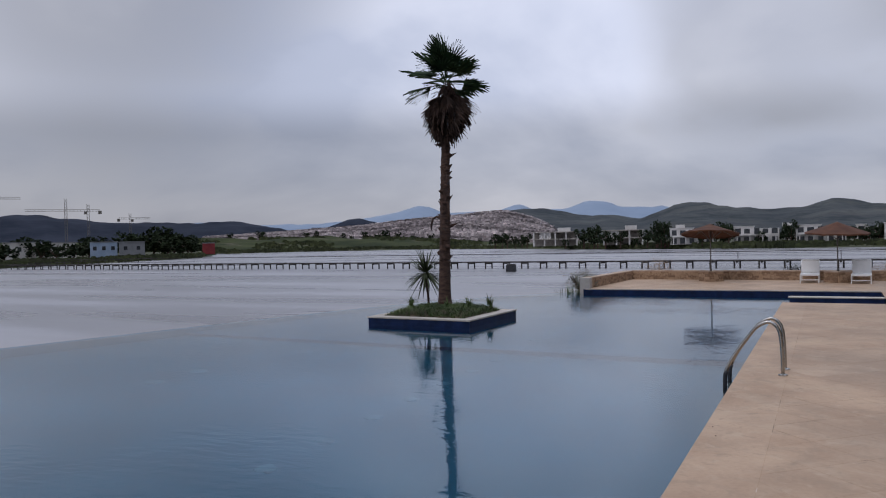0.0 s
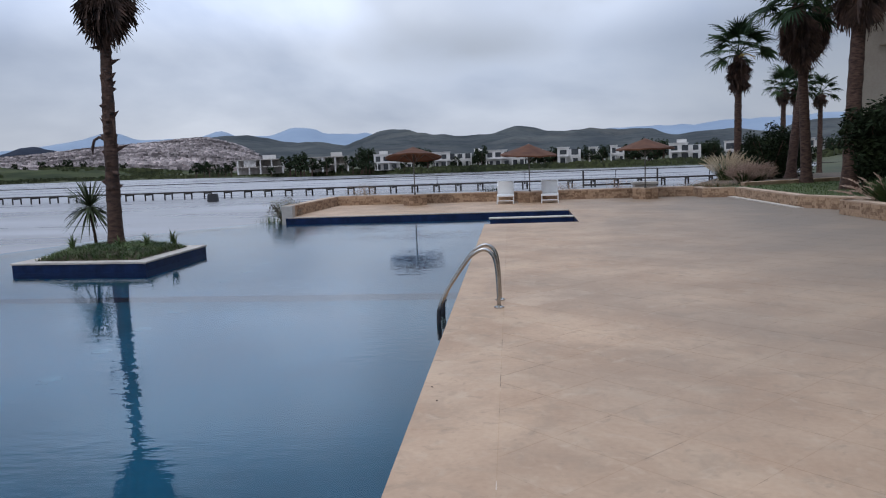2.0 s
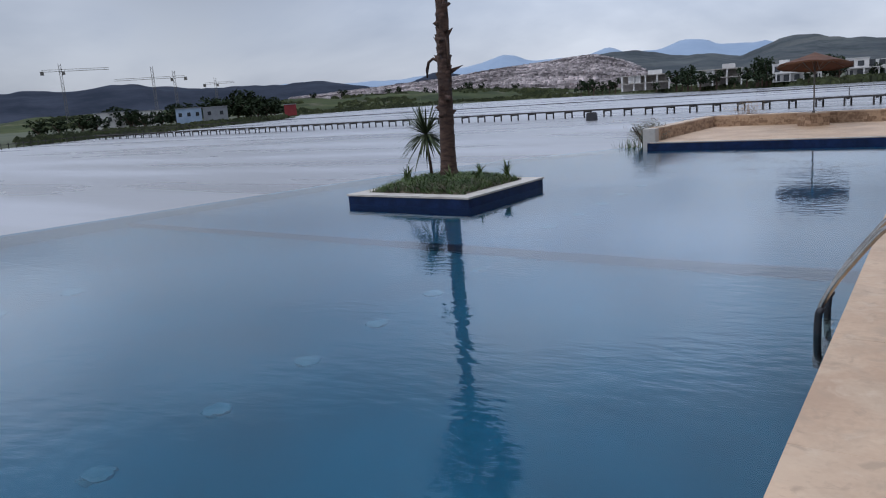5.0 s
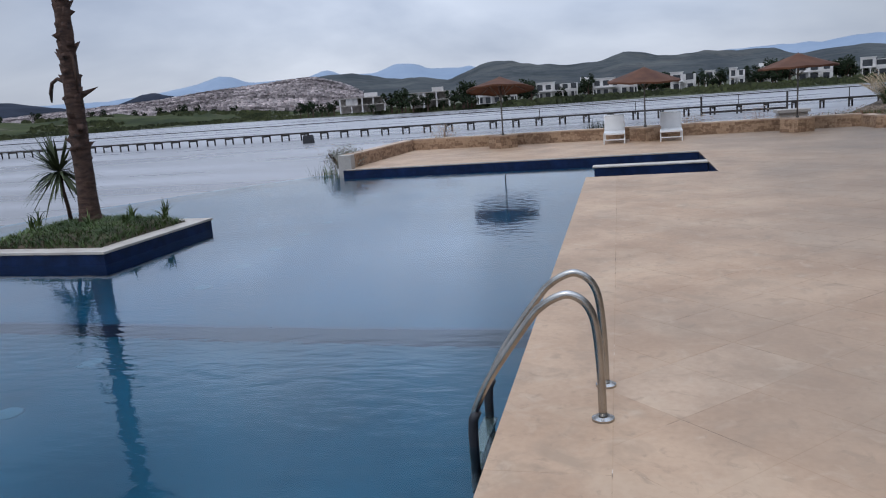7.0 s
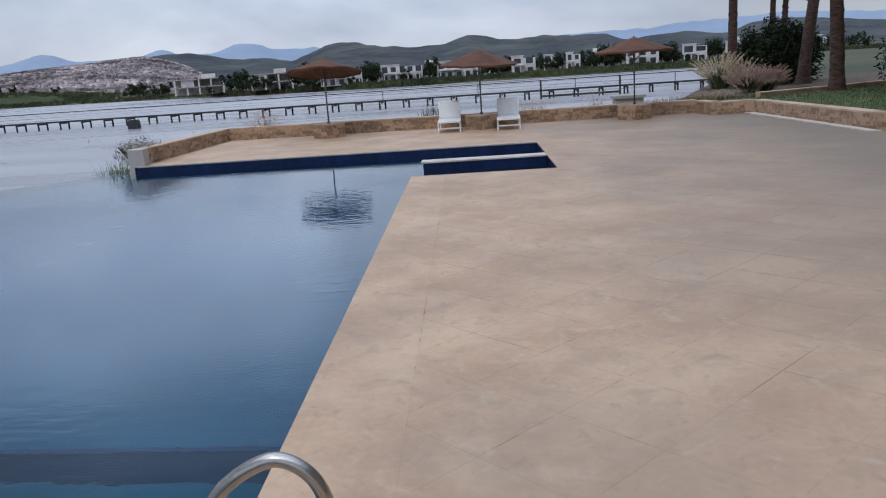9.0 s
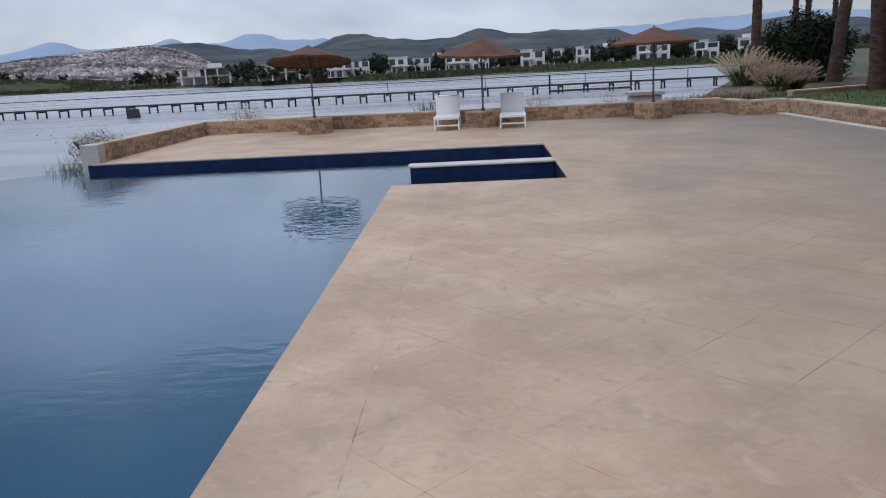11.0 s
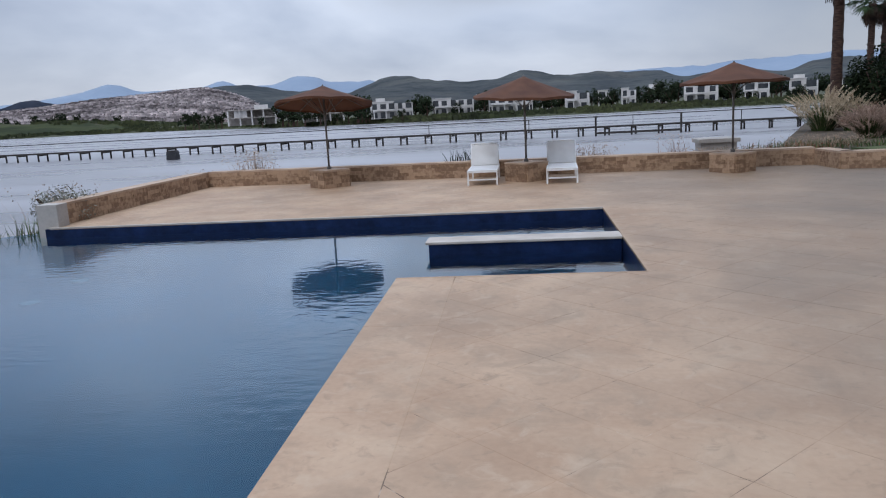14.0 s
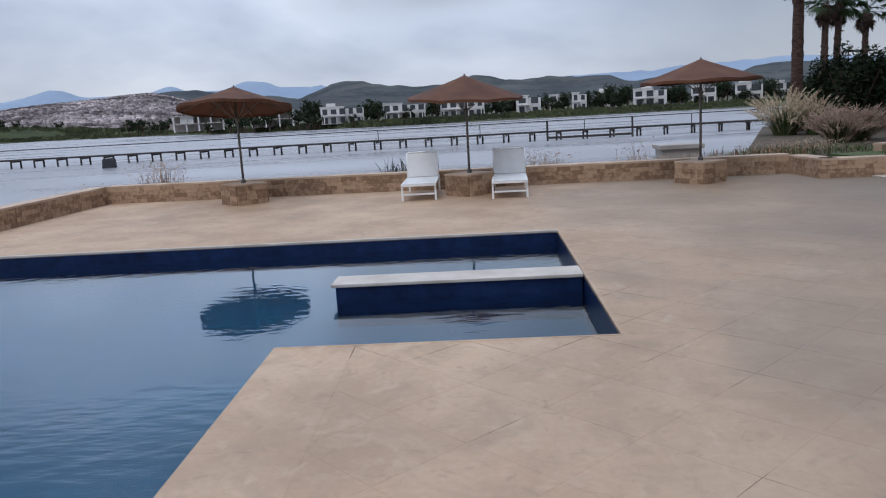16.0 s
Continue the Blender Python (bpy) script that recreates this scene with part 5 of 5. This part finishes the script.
def tree_mesh(seed, leaf_n=420):
    rg = random.Random(seed)
    tr = Geo()
    tr.tube([(0, 0, -0.3), (0.05, 0, 1.2), (0.0, 0.1, 2.6)], [0.22, 0.16, 0.09], 7)
    for i in range(5):
        an = i * 1.257 + rg.uniform(-0.3, 0.3)
        tr.tube([(0.02, 0, 1.2 + 0.2 * i), (math.cos(an) * 0.8, math.sin(an) * 0.8, 2.2 + 0.3 * i), (math.cos(an) * 1.3, math.sin(an) * 1.3, 3.0 + 0.25 * i)], [0.09, 0.06, 0.03], 5)
    lobes = [(rg.uniform(-1.5, 1.5), rg.uniform(-1.2, 1.2), rg.uniform(1.9, 4.9), rg.uniform(0.6, 1.15)) for i in range(11)]
    cr = Geo()
    for i in range(leaf_n):
        cx, cy, cz, r = rg.choice(lobes)
        d = Vector((rg.gauss(0, 1), rg.gauss(0, 1), rg.gauss(0, 1))).normalized() * r * rg.random() ** 0.4
        p = Vector((cx, cy, cz)) + d
        u = Vector((rg.gauss(0, 1), rg.gauss(0, 1), rg.gauss(0, 1))).normalized() * rg.uniform(0.18, 0.36)
        w = u.orthogonal().normalized() * rg.uniform(0.12, 0.26)
        cr.add([p - u, p + w, p + u, p - w], [(0, 1, 2, 3)])
    return tr.mesh("trunk"), cr.mesh("crown")


TREES = [tree_mesh(s) for s in (1, 2, 3, 4)]
for tr, cr in TREES:
    tr.materials.append(M_BARK)
    cr.materials.append(M_SHRUB)


def tree(az, r, h, wide, i, label="dark green broadleaf tree on the far shore", z=-1.75):
    x, y = at_bearing(az, r)
    t = thing("tree", (x, y, z), label, "tree", "far shore trees")
    t.scale = (h / 5.5 * wide, h / 5.5 * wide, h / 5.5)
    part("trunk", TREES[i % 4][0], None, t)
    part("crown", TREES[i % 4][1], None, t)


rg = random.Random(5)
k = 0
for az0, az1, n, h0, h1, r in [(-17.8, -16.4, 4, 6, 8, 268), (-13.0, -11.4, 4, 6, 8.5, 262), (-8.2, -7.0, 4, 6, 8, 255), (-3.9, -2.8, 4, 5, 7.5, 254), (0.3, 2.6, 6, 4.5, 7, 252), (4.3, 6.4, 5, 5, 7.5, 252), (7.6, 10.6, 9, 5, 8, 250), (13.0, 14.4, 5, 5, 7.5, 250), (16.1, 17.3, 4, 5, 7.5, 250), (19.0, 19.8, 3, 5, 7, 252), (20.9, 26, 9, 5, 8, 250), (-24.5, -21.6, 6, 4, 6.5, 300)]:
    for j in range(n):
        tree(az0 + (az1 - az0) * (j + 0.5) / n + rg.uniform(-0.15, 0.15), r + rg.uniform(-4, 6), rg.uniform(h0, h1), rg.uniform(0.8, 1.15), k)
        k += 1
for j in range(34):
    tree(-19.5 + 45.5 * (j + rg.random()) / 34, rg.uniform(246, 268), rg.uniform(2.6, 5.4), rg.uniform(1.0, 1.5), k)
    k += 1
for az, r, h, w in [(-56.5, 330, 8, 1.4), (-55.4, 320, 9, 1.3), (-54.6, 310, 7, 1.5), (-53.6, 330, 6, 1.4), (-52.2, 345, 9, 1.4), (-51.2, 350, 10, 1.4), (-49.3, 345, 12, 1.2), (-48.4, 350, 13.5, 1.1), (-47.6, 355, 14, 1.2), (-47.0, 360, 14.5, 1.2), (-46.2, 365, 12, 1.3), (-45.6, 370, 12, 1.2), (-45.0, 380, 10, 1.3), (-58, 300, 7, 1.5), (-59.5, 280, 6, 1.5), (-57.2, 285, 8, 1.5), (-56.0, 300, 9, 1.5), (-55.0, 290, 8, 1.6), (-54.1, 285, 6, 1.6), (-52.9, 310, 8, 1.5), (-51.9, 320, 9, 1.4), (-50.4, 335, 9, 1.4), (-48.9, 330, 11, 1.4), (-46.7, 345, 12, 1.3), (-45.3, 360, 9, 1.4), (-44.2, 400, 7, 1.5), (-60.8, 260, 6, 1.6)]:
    tree(az - 1.6, r, h, w, k, "tall dark tree beside the building site", -1.75 - 0.16 * h)
    k += 1
for j in range(16):
    az = rg.uniform(-44, -26)
    tree(az, 612, rg.uniform(5, 9), rg.uniform(0.9, 1.5), k, "low tree on the grassy far bank", 1.0 + 610 * math.tan(radians(float(np.interp(az, [-39, -35, -30.6, -27.2], [0.48, 0.4, 0.34, 0.1])))) - 2.2)
    k += 1

# reeds and scrub along the far bank
g = Geo()
rg = random.Random(9)
for i in range(7000):
    az = rg.uniform(-64, 27)
    r = shore_r(az) + 1.5 + 7 * rg.random()
    x, y = at_bearing(az, r)
    h = 0.25 + 1.3 * rg.random() ** 2 * (0.6 + 0.8 * abs(noise.noise((x * 0.05, y * 0.05, 3))))
    w = rg.uniform(0.5, 1.5)
    z = land(x, y)
    a2 = rg.uniform(0, 3.14)
    dx, dy = math.cos(a2) * w, math.sin(a2) * w
    g.add([(x - dx, y - dy, z - 0.3), (x + dx, y + dy, z - 0.3), (x + dx * 0.7, y + dy * 0.7, z + h * 0.8), (x + dx * 0.1, y + dy * 0.1, z + h), (x - dx * 0.6, y - dy * 0.6, z + h * 0.75)], [(0, 1, 2, 3, 4)])
tagged(part("bank_reeds", g, M_REED), "green reeds and scrub along the far bank", "reeds", kind="stuff")

# scrub scattered over the grassy bank
g = Geo()
rg = random.Random(19)
for i in range(2600):
    az, k = rg.uniform(-62, -25), rg.uniform(0.05, 0.9)
    rr = 460 + 160 * k
    top = 1.6 + 620 * math.tan(radians(float(np.interp(az, [-66, -45, -39, -35, -30.6, -27.2, -23.5], [0.55, 0.62, 0.64, 0.55, 0.5, 0.26, 0.0])) - 0.14))
    z = -3 + (top + 3) * math.sin(min(k * 12 / 11, 1) * math.pi / 2) ** 1.25 * rr / 620
    x, y = at_bearing(az, rr)
    if noise.noise((x * 0.02, y * 0.02, 8)) < 0.02:
        continue
    h, w, a2 = rg.uniform(0.6, 2.0), rg.uniform(1.0, 3.2), rg.uniform(0, 3.14)
    for turn in (0.0, 1.3):
        dx, dy = math.cos(a2 + turn) * w, math.sin(a2 + turn) * w
        g.add([(x - dx, y - dy, z - 0.8), (x + dx, y + dy, z - 0.8), (x + dx * 0.7, y + dy * 0.7, z + h * 0.7), (x + dx * 0.1, y + dy * 0.1, z + h), (x - dx * 0.6, y - dy * 0.6, z + h * 0.6)], [(0, 1, 2, 3, 4)])
tagged(part("bank_scrub", g, M_REED), "dark green scrub scattered over the grassy bank", "scrub", kind="stuff")

# timber jetty on posts
J0, J1 = Vector((-172, 92)), Vector((42, 83.5))
jd = (J1 - J0).normalized()
jn = Vector((-jd.y, jd.x))
jetty = thing("jetty", (J0.x, J0.y, LAKE), "long weathered timber jetty on posts across the lagoon", "jetty", rz=math.atan2(jd.y, jd.x))
JL = (J1 - J0).length
nb = int(JL / 3.0)
for i in range(nb):
    xx = (i + 0.5) * JL / nb
    part("deck_plank", Geo().box((xx, 0, 1.02), (JL / nb - 0.02, 1.5, 0.18)), M_TIMBER, jetty)
    for yy in (-0.55, 0.55):
        part("post", Geo().tube([(xx + yy * 0.5, yy, -2.0), (xx + yy * 0.5, yy, 0.95)], 0.11, 7), M_TIMBER, jetty)
    part("cross_beam", Geo().box((xx, 0, 0.84), (0.18, 1.5, 0.18)), M_TIMBER, jetty)
for i in range(int(nb * 0.76), nb, 4):
    part("rail_post", Geo().box(((i + 0.5) * JL / nb, 0.72, 1.65), (0.08, 0.08, 1.1)), M_TIMBER, jetty)
part("hand_rail", Geo().box((JL / 2, 0.72, 2.2), (JL, 0.09, 0.10)), M_TIMBER, jetty)
fx = JL - 33
for dx in (0, 9.5):
    part("mooring_post", Geo().tube([(fx + dx, -1.1, -1.5), (fx + dx, -1.1, 2.3)], 0.12, 7), M_TIMBER, jetty)
part("low_beam", Geo().box((fx + 4.75, -1.1, 0.35), (9.5, 0.2, 0.25)), M_TIMBER, jetty)

# dark float in front of the jetty
fl = thing("float_box", (-39.2, 77.3, LAKE), "dark timber float box standing in the lagoon", "float")
part("body", Geo().box((0, 0, 0.42), (1.25, 1.1, 1.0), 0.1, 0.92), M_RUBBER, fl, bevel=0.05)
part("lid", Geo().box((0, 0, 0.98), (1.0, 0.9, 0.12), 0.1), M_TIMBER, fl)

# tower cranes and cabins of the building site
def crane(az, r, top, jib, back, label, side=1):
    x, y = at_bearing(az, r)
    c = thing("tower_crane", (x, y, -1.5), label, "crane", "tower cranes", rz=-radians(az))
    h = 1.6 + r * math.tan(radians(top)) + 1.5
    g = Geo()
    for sx in (-0.7, 0.7):
        for sy in (-0.7, 0.7):
            g.box((sx, sy, h / 2), (0.22, 0.22, h))
    for i in range(int(h / 2)):
        g.tube([(-0.7, -0.7, i * 2), (0.7, -0.7, i * 2 + 2)], 0.09, 4)
        g.tube([(0.7, 0.7, i * 2), (-0.7, 0.7, i * 2 + 2)], 0.09, 4)
    part("mast", g, M_CRANE, c)
    if jib:
        g = Geo()
        z = h - 4.5
        for yy, zz in ((-0.5, 0), (0.5, 0), (0, 1.1)):
            g.tube([(-side * back, yy, z + zz), (side * jib, yy, z + zz)], 0.13, 4)
        for i in range(int(jib / 2)):
            g.tube([(side * i * 2, -0.5, z), (side * (i * 2 + 1), 0, z + 1.1)], 0.07, 4)
        part("jib", g, M_CRANE, c)
        part("counterweight", Geo().box((-side * back, 0, z - 0.8), (2.0, 1.4, 2.2)), M_CRANE, c)
        part("cab", Geo().box((side * 1.6, -1.0, z - 1.2), (1.6, 1.4, 1.8)), M_CRANE, c)
    return c


crane(-54.35, 520, 3.44, 0, 0, "tall slender crane mast over the building site")
crane(-52.95, 540, 3.08, 36, 7, "tower crane with long jib over the building site", -1)
crane(-50.2, 620, 2.45, 14, 8, "distant tower crane behind the trees")
crane(-60.0, 520, 3.9, 27, 10, "tower crane with long jib at the site edge")


def site_block(az, r, w, h, material, label, roof=None):
    x, y = at_bearing(az, r)
    b = thing("site_building", (x, y, -1.6), label, "building", "site buildings", rz=-radians(az))
    part("wall", Geo().box((0, 0, h / 2), (w, 6, h)), material, b)
    part("roof", Geo().box((0, 0, h + 0.15), (w + 0.4, 6.4, 0.3)), M_GREY, b)
    for i in range(max(2, int(w / 3)) if material != M_RED else 0):
        part("window", Geo().box((-w / 2 + (i + 0.5) * w / max(2, int(w / 3)), -3.02, h * 0.62), (1.2, 0.1, h * 0.25)), M_GLASSDARK, b)


site_block(-52.65, 300, 9.0, 5.6, M_BLUE, "blue and white site cabin by the building site")
site_block(-50.85, 296, 8.6, 5.4, M_GREY, "plain grey sheet-clad shed by the building site")
site_block(-55.3, 330, 12.0, 6.0, M_VILLA, "half-built white house by the building site")
site_block(-57.8, 300, 10.0, 6.0, M_VILLA, "pale house among trees by the building site")
site_block(-45.5, 338, 5.0, 4.6, M_RED, "small dark red canvas shed by the shore")

# fence of stakes by the building site
fen = thing("stake_fence", (0, 0, 0), "row of weathered stakes and rails along the lagoon bank", "fence")
prev = None
for i in range(46):
    az = -70 + i * 0.45
    x, y = at_bearing(az, shore_r(az) * 0.97)
    part("stake", Geo().tube([(x, y, LAKE - 1.5), (x, y, LAKE + 1.3)], 0.10, 6), M_TIMBER, fen)
    if prev:
        part("rail", Geo().tube([(*prev, LAKE + 1.0), (x, y, LAKE + 1.0)], 0.06, 5), M_TIMBER, fen)
    prev = (x, y)

# ---- coping and deck slabs, last ----
def clip(poly, nx, ny, c):
    """The part of a convex outline where nx*x + ny*y <= c."""
    out = []
    for i in range(len(poly)):
        p, q = poly[i], poly[(i + 1) % len(poly)]
        dp, dq = nx * p[0] + ny * p[1] - c, nx * q[0] + ny * q[1] - c
        if dp <= 0:
            out.append(p)
        if (dp < 0 < dq) or (dq < 0 < dp):
            k = dp / (dp - dq)
            out.append((p[0] + (q[0] - p[0]) * k, p[1] + (q[1] - p[1]) * k))
    return out


def slab(poly, dz=0.0):
    return Geo().prism(poly, -0.03, dz)


cop = tagged(part("coping_course", Geo().prism([(edge_x(-34) + 0.03, -34), (0.03, 0.02), (0.55, 0.02), (edge_x(-34) + 0.55, -34)], -0.10, -0.002), M_JOINT), "bed under the pale stone pool coping", "coping", kind="structure")
LEN = 1.64
for i in range(20):
    y1, y0 = -0.0006 - i * LEN if i else 0.0, -(i + 1) * LEN + 0.0006
    q = [(edge_x(y0), y0), (edge_x(y0) + 0.5680, y0), (edge_x(y1) + 0.5680, y1), (edge_x(y1), y1)]
    part("coping_slab", Geo().prism(q, -0.055, 0.0), M_COPING, cop, bevel=0.003)

deck = tagged(part("deck_tiles", Geo().prism([(14.0, -34), (14.2, -34), (14.2, -1), (14.0, -1)], -0.3, 0.0), M_DECK), "beige stamped concrete deck laid in diagonal slabs", "deck", kind="structure")
S, D = 0.795, 0.815
rest = Geo()
REGIONS = [
    [(-1, EDGE_SLOPE, -0.573), (0, 1, 0.0), (1, 0, 9.6), (0, -1, 28.0)],
    [(-1, 0, -2.365), (0, 1, 4.42), (0, -1, 0.0), (1, 0, 9.6)],
    [(0, -1, -4.42), (-1, 0, 6.46), (0.059, 1, 10.16), (1, 0, 8.9)],
]
for i in range(-46, 24):
    for j in range(-52, 30):
        gap = [rnd(0.0025, 0.0045) for q_ in range(4)]
        s0, s1 = -1.06 + S * i + gap[0], -1.06 + S * (i + 1) - gap[1]
        d0, d1 = -3.79 + D * j + gap[2], -3.79 + D * (j + 1) - gap[3]
        quad = [((s - d) / 2, (s + d) / 2) for s, d in ((s0, d0), (s1, d0), (s1, d1), (s0, d1))]
        cx, cy = (s0 + s1 - d0 - d1) / 4, (s0 + s1 + d0 + d1) / 4
        if not (-8 < cx < 11 and -29 < cy < 12):
            continue
        for reg in REGIONS:
            poly = quad
            for nx, ny, c in reg:
                poly = clip(poly, nx, ny, c) if len(poly) > 2 else []
            if len(poly) < 3:
                continue
            dz = rnd(-0.0003, 0.0)
            if cx < 3.1 and -15.5 < cy < -1.0:
                fixed = -12.0 < cy - cx < -11.0 and -10.0 < cx + cy < -8.2
                part("deck_slab", slab(poly, dz), M_PATCH if fixed else M_DECK, deck, "paler repaired slab" if fixed else "")
            else:
                rest.prism(poly, -0.03, dz)
o = part("deck_slabs_joined", rest, M_DECK, deck)
o["kind"] = "stuff"
# pale nosing along the recess and the terrace
for a_, b_, w in (((0.0, 0.0), (2.36, 0.0), 1), ((2.365, 0.0), (2.372, 4.42), 1), ((2.372, 4.42), (-6.46, 4.42), 1)):
    A, B = Vector(a_), Vector(b_)
    d = (B - A).normalized()
    nrm = Vector((d.y, -d.x))
    far_edge = a_[1] > 4
    e = part("coping_edge", Geo().prism([A - nrm * 0.005, B - nrm * 0.005, B + nrm * (0.04 if far_edge else 0.022), A + nrm * (0.04 if far_edge else 0.022)], -0.024, 0.003), M_EDGE if far_edge else M_COPING, cop, bevel=0.003)
